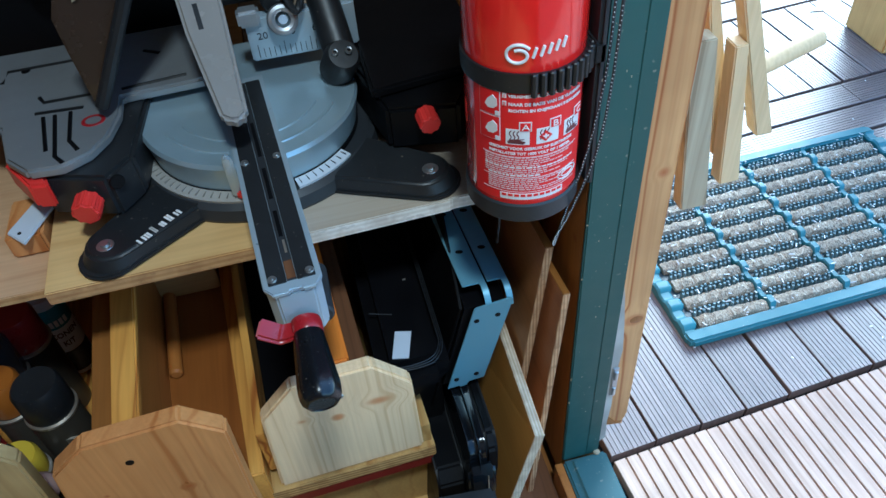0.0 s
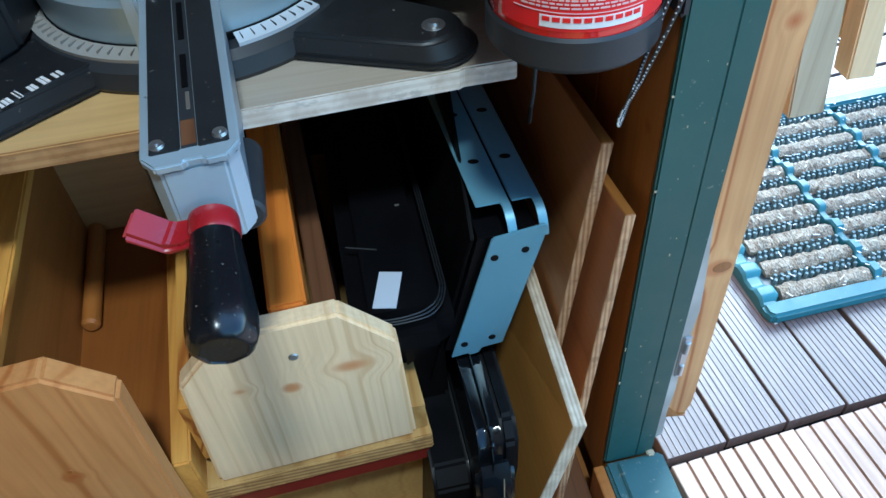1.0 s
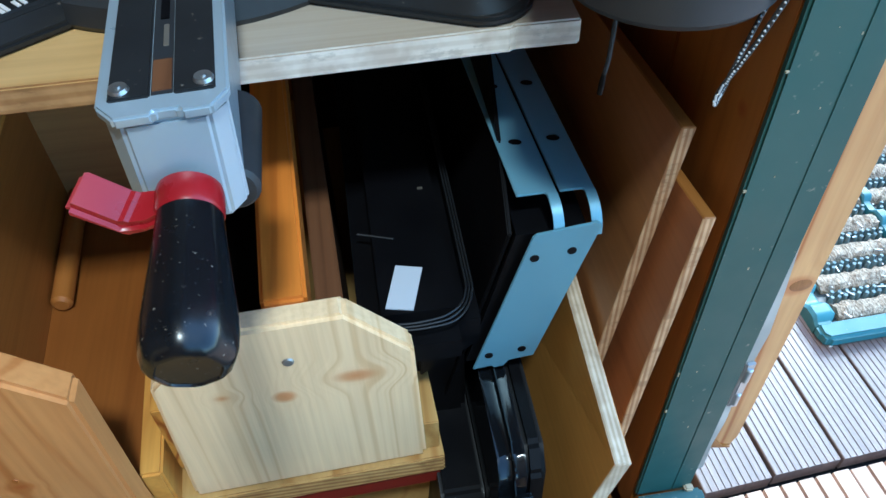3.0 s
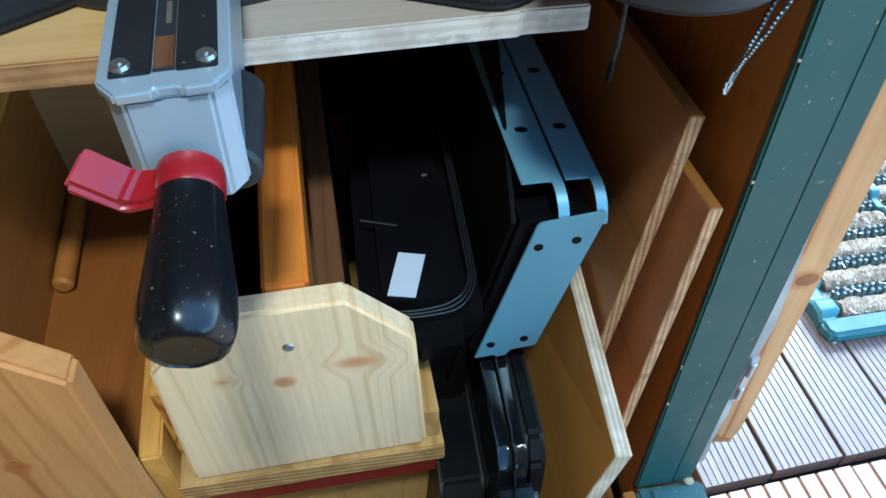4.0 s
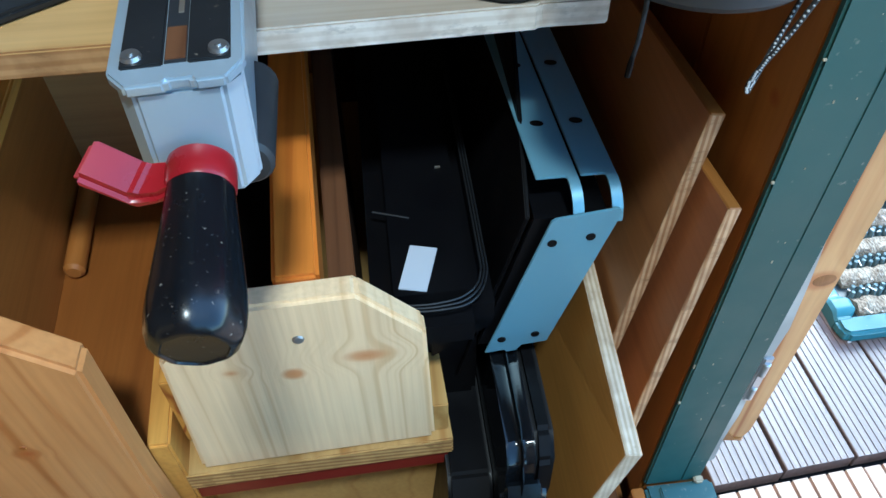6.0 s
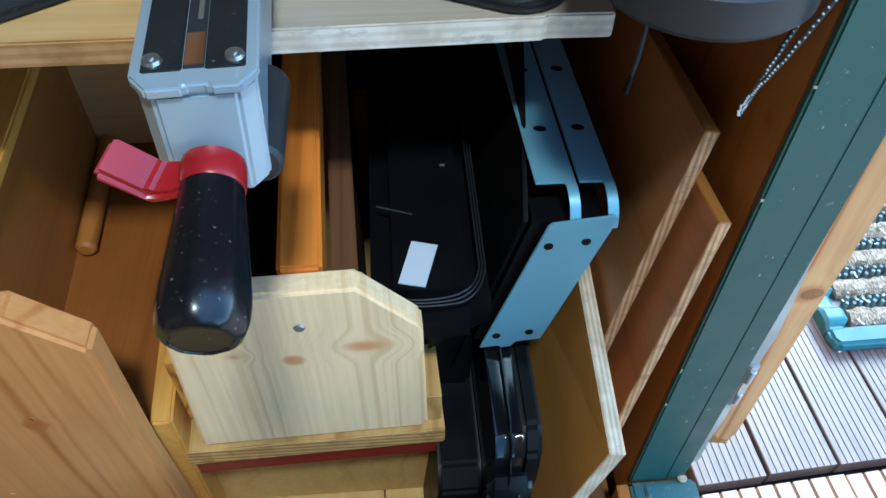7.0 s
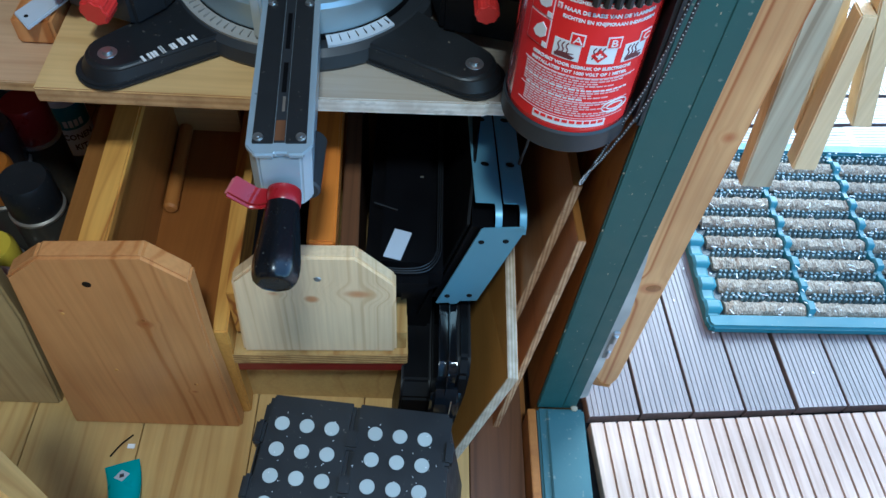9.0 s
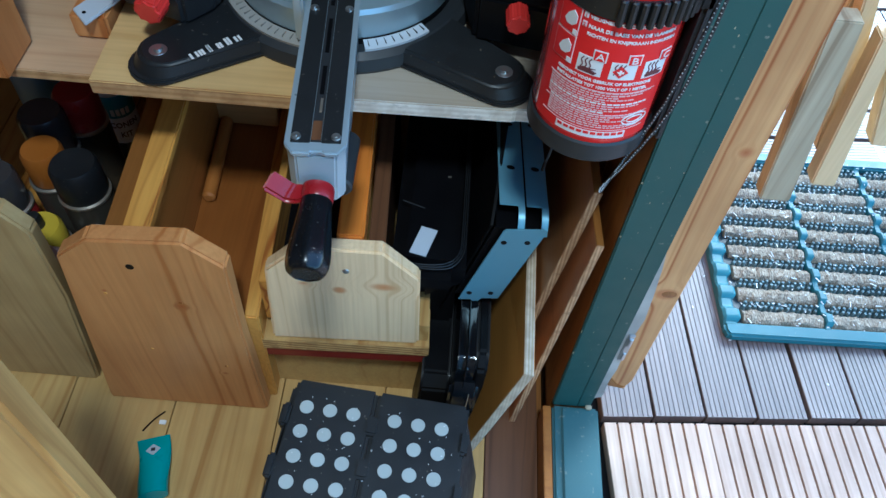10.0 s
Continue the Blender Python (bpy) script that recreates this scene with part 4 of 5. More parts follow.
for k in range(3):
    part("vent", prism([(0, 0), (0.007, 0.003), (0.009, 0.012), (0.002, 0.009)], lambda u, v, d, k=k: Vector((-0.426 + k * 0.009 + u, 0.2545 - d, 0.632 + k * 0.007 + v)), 0.002, 0), PEG_GREY, saw, "pale slot in the deflector")

# white plastic tag on the lower shelf
tag = thing("plastic_tag", (-0.54, 0.19, 0.436), "white plastic tag lying on a wood offcut", "tag")
part("plate", prism([(-0.56, 0.177), (-0.54, 0.155), (-0.513, 0.214), (-0.531, 0.233)], xy(0.440), 0.004, 0.001), PAPER, tag)
part("hole", lathe([(0, 0.0003), (0.002, 0.0003), (0.0023, -0.001)], Matrix.Translation((-0.5465, 0.172, 0.4402)), 12), BLACK_MATT, tag)
solid("wood_offcut", block(-0.565, -0.5265, 0.172, 0.235, 0.4068, 0.4358, 0.003), PINE_BROWN, "brown wood offcut on the shelf", "offcut")


# ---- fire extinguisher ----
EX = Vector((-0.0555, 0.032, 0.486))
R = 0.0495
ext = thing("fire_extinguisher", EX, "red fire extinguisher with a black base ring, strapped to the wall", "fire extinguisher")
cyl = part("cylinder", lathe([(0, 0.012), (R - 0.003, 0.012), (R, 0.02), (R, 0.25), (R - 0.004, 0.268), (R - 0.014, 0.283), (0.016, 0.296), (0.014, 0.31), (0, 0.31)], Matrix.Translation(EX), 64), RED, ext, "glossy red steel cylinder")
part("base_ring", lathe([(0, 0.004), (R - 0.012, 0.004), (R - 0.008, 0), (R - 0.001, 0.0005), (R + 0.0018, 0.004), (R + 0.0018, 0.021), (R + 0.0002, 0.023)], Matrix.Translation(EX), 64), DARKGREY, ext, "dark grey plastic base ring")
strap = part("strap", lathe([(R + 0.0002, 0.139), (R + 0.0022, 0.139), (R + 0.0022, 0.156), (R + 0.0002, 0.156)], Matrix.Translation(EX), 64), BLACK, ext, "black ribbed rubber strap")
for k in range(11):
    a = radians(-100 + k * 7.5)
    part("rib", rod(EX + Vector((math.cos(a) * (R + 0.0045), math.sin(a) * (R + 0.0045), 0.137)), EX + Vector((math.cos(a) * (R + 0.0045), math.sin(a) * (R + 0.0045), 0.158)), 0.0028, segs=8, soft=0.001), BLACK, strap)
part("strap_tail", block(-0.009, 0.0035, 0.0, 0.06, 0.626, 0.645, 0.002), BLACK, ext)
part("bracket", block(-0.0055, 0.0035, -0.0, 0.055, 0.50, 0.80, 0.003), DARKGREY, ext, "dark grey wall bracket")


def wrap(u, v, d):
    a = radians(-100) + u / R
    v = 0.508 + (v - 0.462) * 0.848
    return Vector((EX.x + (R + 0.0005 + d) * math.cos(a), EX.y + (R + 0.0005 + d) * math.sin(a), v))


label = part("label", patch(-0.052, 0.052, 0.468, 0.598, wrap, 0.0002, 24), RED_LABEL, ext, "red label with white print")
w2 = lambda u, v, d: wrap(u, v, d + 0.0005)
TXT = [("VEILIGHEIDSPEN OMHOOG TREKKEN", -0.019, 0.5945, 0.0042), ("NAAR DE BASIS VAN DE VLAMMEN", -0.019, 0.5855, 0.0047), ("RICHTEN EN KNIJPKRAAN INDRUKKEN", -0.019, 0.5785, 0.0042), ("GESCHIKT VOOR GEBRUIK OP ELEKTRISCHE", -0.036, 0.5345, 0.0042), ("INSTALLATIES TOT 1000 VOLT OP 1 METER.", -0.036, 0.5285, 0.0042)]
for body, u, v, s in TXT:
    part("print_line", letters(body, s, lambda a, b, d, u=u, v=v: w2(u + a * 0.88, v + b, d), bold=0.00012), WHITE, label)
for k, ch in enumerate("ABC"):
    u = -0.021 + k * 0.0245
    part("pictogram", patch(u, u + 0.019, 0.541, 0.559, w2, 0.0002, 5), WHITE, label, "white flame pictogram field")
    part("pictogram", patch(u + 0.0105, u + 0.0205, 0.557, 0.568, lambda a, b, d: wrap(a, b, d + 0.0009), 0.0002, 3), WHITE, label)
    part("pictogram", patch(u + 0.0115, u + 0.0195, 0.558, 0.567, lambda a, b, d: wrap(a, b, d + 0.0013), 0.0002, 3), RED_LABEL, label)
    part("letter", letters(ch, 0.0095, lambda a, b, d, u=u: wrap(u + 0.0127 + a, 0.5592 + b, d + 0.0017)), WHITE, label)
    for j in range(3):
        part("flame", sweep(curve([wrap(u + 0.003 + j * 0.003, 0.546, 0.0008), wrap(u + 0.0045 + j * 0.003, 0.550, 0.0008), wrap(u + 0.003 + j * 0.003, 0.554, 0.0008), wrap(u + 0.0045 + j * 0.003, 0.5575, 0.0008)], 4), 0.0005, 5), FLAME, label)
for k in range(2):
    v0 = 0.572 - k * 0.0285
    part("pictogram", patch(-0.0445, -0.0255, v0, v0 + 0.0275, w2, 0.0002, 5), WHITE, label, "white-framed instruction pictogram")
    part("pictogram", patch(-0.0438, -0.0262, v0 + 0.0008, v0 + 0.0267, lambda a, b, d: wrap(a, b, d + 0.0009), 0.0002, 5), RED_LABEL, label)
    part("pictogram", prism([(-0.0385, v0 + 0.011), (-0.036, v0 + 0.0175), (-0.0315, v0 + 0.0225), (-0.0278, v0 + 0.0185), (-0.0278, v0 + 0.0115), (-0.031, v0 + 0.008), (-0.0355, v0 + 0.0075)], lambda u, v, d: wrap(u, v, 0.0017 - d), 0.0006, 0), WHITE, label, "white hand shape")
    part("pictogram", patch(-0.0295, -0.0262, v0 + 0.0008, v0 + 0.0055, lambda a, b, d: wrap(a, b, d + 0.0014), 0.0002, 2), WHITE, label)
for k in range(2):
    part("pictogram", patch(-0.0238, -0.0205, 0.5935 - k * 0.0085, 0.5985 - k * 0.0085, w2, 0.0002, 2), WHITE, label)
    part("letter", letters(str(k + 1), 0.0046, lambda a, b, d, k=k: wrap(-0.0232 + a, 0.5943 - k * 0.0085 + b, d + 0.0011)), RED_LABEL, label)
random.seed(5)
for k in range(17):
    v = 0.5242 - k * 0.00255
    u, end = -0.040 + (0.003 if k > 8 else 0), (0.040, 0.034, 0.012, 0.026, 0.004)[k % 5]
    words = []
    while u < end:
        w = random.uniform(0.0018, 0.0052)
        words.append(patch(u, u + w, v, v + (0.0014 if k in (5, 9) else 0.001), w2, 0.0002, 2))
        u += w + 0.0009
    part("print_line", merge(*words), WHITE if k in (5, 9) else PRINT, label)
for v in (0.5255, 0.4985, 0.4805):
    part("rule", patch(-0.042, 0.045, v, v + 0.0004, w2, 0.0002, 20), PRINT, label)


def sign(points, lift):
    return prism(points, lambda u, v, d: wrap(u, v, lift - d), 0.0006, 0)


part("pictogram", sign([(0.011, 0.5432), (0.0165, 0.5495), (0.011, 0.5558), (0.0055, 0.5495)], 0.0012), RED_LABEL, label, "red diamond")
part("pictogram", sign([(0.0095, 0.5487), (0.0103, 0.5487), (0.0103, 0.547), (0.0117, 0.547), (0.0117, 0.5487), (0.0135, 0.5487), (0.0135, 0.5502), (0.0117, 0.5502), (0.0117, 0.552), (0.0103, 0.552), (0.0103, 0.5502), (0.0085, 0.5502)], 0.0017), WHITE, label)
for u in (-0.019, 0.0305):
    part("pictogram", sign([(u, 0.5425), (u + 0.012, 0.5422), (u + 0.014, 0.5445), (u + 0.009, 0.5465), (u + 0.013, 0.548), (u + 0.003, 0.5475), (u - 0.0005, 0.545)], 0.0012), FLAME, label)
part("print_strip", patch(-0.026, 0.03, 0.4705, 0.4785, w2, 0.0002, 10), WHITE, label, "white year strip")
for k in range(10):
    part("print_mark", patch(-0.0245 + k * 0.0054, -0.0205 + k * 0.0054, 0.4748, 0.4778, lambda a, b, d: wrap(a, b, d + 0.0009), 0.0002, 1), RED_LABEL, label)
part("seal", merge(*[sweep([wrap(0.035 + rx * math.cos(a), 0.492 + ry * math.sin(a), 0.0008) for a in (2 * math.pi * i / 24 for i in range(25))], 0.0005, 5) for rx, ry in ((0.011, 0.0065), (0.007, 0.0035))]), WHITE, label, "white oval seal")
# maker's mark: a plain swirl and bars
mark = part("mark", sweep(curve([wrap(-0.012 + 0.0105 * math.cos(a) * (1 - a / 18), 0.6385 + 0.0115 * math.sin(a) * (1 - a / 14), 0.0004) for a in (0.6 + 0.55 * i for i in range(15))], 3), 0.0013, 6), WHITE, cyl, "white swirl mark")
part("mark", merge(*[sweep([wrap(-0.001 + k * 0.0058, 0.636 + k * 0.0012, 0.0006), wrap(0.0015 + k * 0.0058, 0.6455 + k * 0.0012, 0.0006)], 0.0013, 6) for k in range(5)]), WHITE, cyl, "plain white mark")
# valve above
part("valve", merge(rod(EX + Vector((0, 0, 0.31)), EX + Vector((0, 0, 0.345)), 0.016, 0.012, 20, 0.002), block(-0.085, -0.03, 0.012, 0.048, 0.83, 0.85, 0.003)), BLACK, ext, "black valve with squeeze lever")
# cord hanging beside it
cord = thing("cord", (-0.03, 0.0, 0.43), "black and white flecked cord hanging in a loop", "cord")
cpts = curve([(-0.004, -0.03, 0.70), (-0.002, -0.022, 0.62), (-0.006, -0.016, 0.55), (-0.022, -0.008, 0.48), (-0.033, -0.003, 0.445), (-0.034, -0.003, 0.436), (-0.031, -0.001, 0.441), (-0.020, 0.004, 0.475), (-0.007, 0.0, 0.54), (-0.001, -0.008, 0.62), (0.0, -0.01, 0.70)], 10)
part("strand", sweep(cpts, 0.0013, 8), CORD, cord)
flecks = bmesh.new()
for i in range(1, len(cpts) - 1):
    for k in range(2):
        p = cpts[i].lerp(cpts[i + 1], k / 2)
        bmesh.ops.create_icosphere(flecks, subdivisions=1, radius=0.0007, matrix=Matrix.Translation(p + Vector((-0.0008 + 0.0003 * (i % 3), -0.0009, 0.0002))))
part("flecks", flecks, CORD_FLECK, cord, "white woven flecks")
cord2 = thing("cord", (-0.075, 0.02, 0.40), "short dark cord end hanging below the ring", "cord")
part("strand", sweep(curve([(-0.078, 0.03, 0.489), (-0.079, 0.026, 0.47), (-0.081, 0.022, 0.452), (-0.083, 0.02, 0.443)], 6), 0.0012, 8), CORD, cord2)
part("frayed_end", lathe([(0, 0), (0.0012, 0), (0.0017, 0.005), (0.0015, 0.011), (0, 0.011)], along((-0.083, 0.02, 0.444), (-0.0845, 0.0185, 0.432)), 8), BLACK_MATT, cord2)


# ---- plywood sheets leaning on the wall ----
def leaning(top, bottom, back, thick, face, edge, label, crest=None, climb=0.0):
    """A sheet from its top front corner down to its bottom front corner, reaching back along y."""
    t, b = Vector(top), Vector(bottom)
    y = Vector((0, 1, 0))
    n = (b - t).cross(y).normalized()
    if n.x > 0:
        n = -n
    bm = bmesh.new()
    low = [t, b, Vector((b.x, back, b.z)), Vector((t.x, back, t.z + climb * (back - t.y)))]
    va = [bm.verts.new(p) for p in low]
    vb = [bm.verts.new(p - n * thick) for p in low]
    bm.faces.new(va)
    bm.faces.new(vb[::-1])
    for i in range(4):
        j = (i + 1) % 4
        bm.faces.new((va[i], vb[i], vb[j], va[j]))
    bev(bm, 0.0008, 1)
    return solid("plywood_sheet", bm, [face, edge, crest or edge], label, "plywood sheet", "leaning sheets", pick=lambda f: 0 if abs(f.normal.x) > 0.8 else (2 if f.normal.z > 0.5 else 1))


leaning((-0.028, 0.032, 0.394), (-0.079, 0.03, FLOOR), 0.6, 0.009, SHEET_BROWN, EDGE_ROUGH, "tall brown plywood sheet with a pale edge, leaning on the wall", BROWN_Y, -0.12)
leaning((-0.018, 0.001, 0.352), (-0.052, -0.008, FLOOR), 0.6, 0.008, SHEET_RED, EDGE_ROUGH, "reddish plywood sheet leaning against the wall", BROWN_Y, -0.15)
leaning((-0.066, -0.061, 0.193), (-0.112, -0.055, FLOOR), 0.58, 0.012, SHEET_FACE, EDGE_PALE, "low ochre plywood sheet with layered edge, leaning", EDGE_X, 0.17)


# ---- steel brackets and black housing ----
br = thing("steel_bracket", (-0.1, 0.2, 0.17), "blue-grey sheet-steel bracket with punched holes and two flanges", "bracket")


def front(u, v, d):
    return Vector((-0.085 + u + 0.275 * v, 0.045 + d, 0.316 + v + 0.12 * u))


plate = part("front_plate", prism([(-0.021, -0.007), (-0.019, -0.005), (0.021, -0.005), (0.025, -0.009), (0.025, -0.143), (0.006, -0.143), (0.004, -0.149), (-0.004, -0.149), (-0.006, -0.146), (-0.021, -0.146)], front, 0.0018, 0.0005), STEEL, br, "blue-grey front plate")
for u in (-0.013, 0.012):
    for v in (-0.028, -0.131):
        part("hole", lathe([(0, 0.0003), (0.0031, 0.0003), (0.0035, -0.0005)], Matrix.Translation(front(u, v, -0.0002)) @ basis((0, -1, 0)), 14), BLACK_MATT, plate)
for x0, x1, b0, b1 in ((-0.1135, -0.0868, -0.0938, -0.0868), (-0.0848, -0.062, -0.069, -0.062)):
    fl = part("top_flange", prism([(x0, 0.068), (b0 - 0.001, 0.068), (b0, 0.066), (b1, 0.066), (x1, 0.5), (x0 - 0.001, 0.5)], xy(0.323), 0.0018, 0.0005), STEEL, br, "long slotted flange")
    arcp = [(0.0668 - 0.0215 * math.sin(radians(a)), 0.3015 + 0.0215 * math.cos(radians(a))) for a in range(0, 91, 10)]
    bm = bmesh.new()
    ra = [[bm.verts.new((x, y, z)) for y, z in arcp] for x in (b0, b1)]
    ri = [[bm.verts.new((x, 0.0668 + (y - 0.0668) * 0.915, 0.3015 + (z - 0.3015) * 0.915)) for y, z in arcp] for x in (b0, b1)]
    for k in range(len(arcp) - 1):
        bm.faces.new((ra[0][k], ra[1][k], ra[1][k + 1], ra[0][k + 1]))
        bm.faces.new((ri[0][k], ri[0][k + 1], ri[1][k + 1], ri[1][k]))
        for s in (0, 1):
            bm.faces.new((ra[s][k], ra[s][k + 1], ri[s][k + 1], ri[s][k]))
    bmesh.ops.recalc_face_normals(bm, faces=bm.faces)
    part("bend", bm, STEEL, fl)
    xm = (x0 + x1) / 2
    for v in (0.121, 0.188, 0.29):
        part("slot", prism([(xm + 0.0045 * math.cos(a) + 0.0006 * math.sin(a), v + 0.0028 * math.sin(a) - 0.001 * math.cos(a)) for a in (2 * math.pi * i / 14 for i in range(14))], xy(0.3234), 0.0006, 0), BLACK_MATT, fl)

for ob in [*br.children, *[sub for ob in br.children for sub in ob.children]]:
    for v in ob.data.vertices:
        v.co.x += 0.05 * (0.13 - v.co.y)

case = thing("black_housing", (-0.19, 0.25, 0.1), "black plastic equipment housing with a white label", "housing")
sh = part("shell", block(-0.222, -0.138, 0.022, 0.52, 0.205, 0.256, 0.016), BLACK_MATT, case, "black moulded shell with rounded corner")
for k in range(3):
    o = 0.0022 * k
    part("rib", sweep(curve([(-0.1405 - o, 0.30, 0.2535 + o * 0.3), (-0.1405 - o, 0.09, 0.2535 + o * 0.3), (-0.1425 - o, 0.05, 0.2535 + o * 0.3), (-0.155 - o, 0.03 + o, 0.2535 + o * 0.3), (-0.175 - o, 0.0255 + o, 0.2535 + o * 0.3), (-0.2, 0.026 + o, 0.2535 + o * 0.3)], 5), 0.0008, 6), BLACK, sh)
part("label", prism([(-0.2025, 0.0435), (-0.184, 0.039), (-0.173, 0.076), (-0.1915, 0.081)], xy(0.2572), 0.0009, 0.0), PAPER, sh, "white paper label")
part("seam", sweep([(-0.216, 0.118, 0.2555), (-0.19, 0.108, 0.2562)], 0.0009, 6), BLACK, sh)
# tiny bright block painted in as a glint on the shell
part("glint_clip", block(-0.166, -0.162, 0.158, 0.1595, 0.2555, 0.2572, 0), CAN_RIM, sh)
part("front_sheet", prism([(-0.182, 0.165), (-0.137, 0.2), (-0.138, 0.216), (-0.182, 0.204)], xz(0.0475), 0.004, 0.001), BLACK_MATT, case, "dark folded sheet")
# three added black sheets keep the gaps behind plate and flanges dark
part("inner_panel", prism([(-0.113, 0.303), (-0.066, 0.303), (-0.1, 0.17), (-0.146, 0.17)], xz(0.052), 0.003, 0.0), BLACK_MATT, case)
part("cover_sheet", block(-0.112, -0.064, 0.054, 0.5, 0.298, 0.2995, 0.0004), BLACK_MATT, case)
part("inner_base", block(-0.15, -0.1, 0.06, 0.5, 0.175, 0.182, 0.001), BLACK_MATT, case)
part("lower_shell", block(-0.215, -0.145, 0.06, 0.5, FLOOR, 0.206, 0.004), BLACK_MATT, case)
part("side_sheet", prism([(0.056, 0.12), (0.5, 0.12), (0.5, 0.385), (0.3, 0.385), (0.056, 0.30)], lambda u, v, d: Vector((-0.112 - d - (0.31 - v) * 0.25, u, v)), 0.003, 0.0008), BLACK_MATT, case, "black steel side sheet")

case2 = thing("tool_case", (-0.13, 0.1, FLOOR), "glossy black plastic tool case standing upright", "case")
SIDE = [(0.4, 0.166), (-0.028, 0.166), (-0.046, 0.152), (-0.054, 0.118), (-0.052, 0.03), (-0.046, FLOOR), (0.4, FLOOR)]


def case_at(x):
    return lambda u, v, d: Vector((x + d - (0.16 - v) * 0.08, u, v))


part("shell", prism(SIDE, case_at(-0.1365), 0.021, 0.0100, 8), GLOSS, case2, "shiny rounded black shell")
part("side", prism([(u + 0.014, v - 0.075 if v > 0.1 else v) for u, v in SIDE], case_at(-0.172), 0.035, 0.003), BLACK_MATT, case2, "matt black-brown side")
part("back_half", prism([(u + 0.012, v - 0.012 if v > 0.1 else v) for u, v in SIDE], case_at(-0.1153), 0.016, 0.004), BLACK_MATT, case2, "dull black back half")
latch = part("latch", prism([(-0.0425, 0.136), (-0.056, 0.124), (-0.064, 0.10), (-0.063, 0.052), (-0.054, 0.036), (-0.04, 0.036)], case_at(-0.141), 0.034, 0.005, 3), GLOSS, case2, "glossy corner latch")
part("latch_edge", sweep([case_at(-0.118)(u, v, 0) for u, v in ((-0.0572, 0.1245), (-0.0642, 0.104))], 0.0006, 6), CAN_RIM, latch, "scratched edge")


# ---- cans behind the brown drawer ----
def can(x, y, z, r, h, cap_r, cap_h, body, cap, label, cap_label, rim=True):
    t = thing("spray_can", (x, y, z), label, "can", "cans in the drawer")
    m = Matrix.Translation((x, y, z))
    part("can", lathe([(0, 0), (r - 0.002, 0), (r, 0.003), (r, h - 0.012), (r * 0.9, h - 0.003), (cap_r * 0.8, h), (0, h)], m, 36), body, t)
    part("cap", lathe([(cap_r * 0.97, h - 0.004), (cap_r, h), (cap_r * 0.98, h + cap_h - 0.006), (cap_r * 0.86, h + cap_h), (0, h + cap_h - 0.001)], m, 32), cap, t, cap_label)
    if rim:
        part("rim", lathe([(r * 0.93, h - 0.009), (r + 0.001, h - 0.009), (r + 0.0012, h - 0.0055), (r * 0.93, h - 0.004)], m, 36), CAN_RIM, t, "bright tin rim")
    return t


Z0 = 0.012
c1 = can(-0.619, 0.150, Z0, 0.031, 0.175, 0.030, 0.045, CAN_LABEL, BLACK, "spray can with a dark label and black cap", "black cap")
for k in range(4):
    part("print_mark", block(-0.611, -0.597, 0.1195, 0.1225, 0.095 + k * 0.015, 0.105 + k * 0.015, 0), CAN_RIM, c1, "plain grey print")
can(-0.672, 0.178, Z0, 0.028, 0.165, 0.026, 0.045, CAN_LABEL, ORANGE, "spray can with a dull orange cap", "orange cap")
can(-0.657, 0.092, Z0, 0.028, 0.135, 0.027, 0.03, CAN_LABEL, YELLOW, "low can with a yellow cap and black nozzle", "yellow cap")
solid("nozzle", lathe([(0, 0.02), (0.007, 0.019), (0.0085, 0.014), (0.009, 0.0), (0, 0)], Matrix.Translation((-0.659, 0.094, 0.1765)), 20), BLACK, "black spray nozzle on the yellow cap", "nozzle")
can(-0.716, 0.135, Z0, 0.028, 0.155, 0.0265, 0.05, RED_CAP, GREY_CAP, "spray can with a smoky clear cap", "smoky clear cap")
can(-0.672, 0.29, Z0, 0.030, 0.155, 0.029, 0.05, CAN_LABEL, RED_CAP, "spray can with a dull red cap", "red cap")
can(-0.70, 0.245, Z0, 0.031, 0.145, 0.03, 0.06, CAN_LABEL, GREY_CAP, "can with a smoky translucent cap", "smoky translucent cap")
can(-0.772, 0.18, Z0, 0.03, 0.17, 0.029, 0.05, CAN_LABEL, BLACK, "dark spray can with a black cap", "black cap")
tube = thing("sealant_cartridge", (-0.662, 0.363, Z0), "white sealant cartridge with a teal label", "cartridge")
tm = Matrix.Translation((-0.662, 0.363, Z0 + 0.006))
tb = part("tube", lathe([(0, -0.006), (0.0235, -0.006), (0.025, -0.004), (0.025, 0.154), (0.0235, 0.158), (0.0215, 0.158), (0.021, 0.152), (0, 0.151)], tm, 36), WHITE, tube)


def on_tube(u, v, d):
    a = radians(-60) + u / 0.025
    return tm @ Vector(((0.0254 + d) * math.cos(a), (0.0254 + d) * math.sin(a), v))


part("band", patch(-0.03, 0.03, 0.101, 0.142, on_tube, 0.0002, 18), TEAL_LABEL, tb, "teal label band")
part("mark", merge(*[patch(-0.012 + k * 0.007, -0.007 + k * 0.007, 0.106, 0.118, lambda a, b, d: on_tube(a, b, d + 0.0006), 0.0002, 1) for k in range(4)]), WHITE, tb, "plain white mark")
for body, u, v in (("SILICONEN", -0.007, 0.082), ("KIT", 0.0, 0.063)):
    part("print_line", letters(body, 0.0145, lambda a, b, d, u=u, v=v: on_tube(u + a * 0.8, v + b, d + 0.0004), align="CENTER", bold=0.0002), INK, tb)
part("band", patch(-0.03, 0.03, 0.004, 0.05, on_tube, 0.0002, 18), DARKGREY, tb)
t2 = thing("sealant_cartridge", (-0.71, 0.415, Z0), "white tube with a yellow-green band", "cartridge")
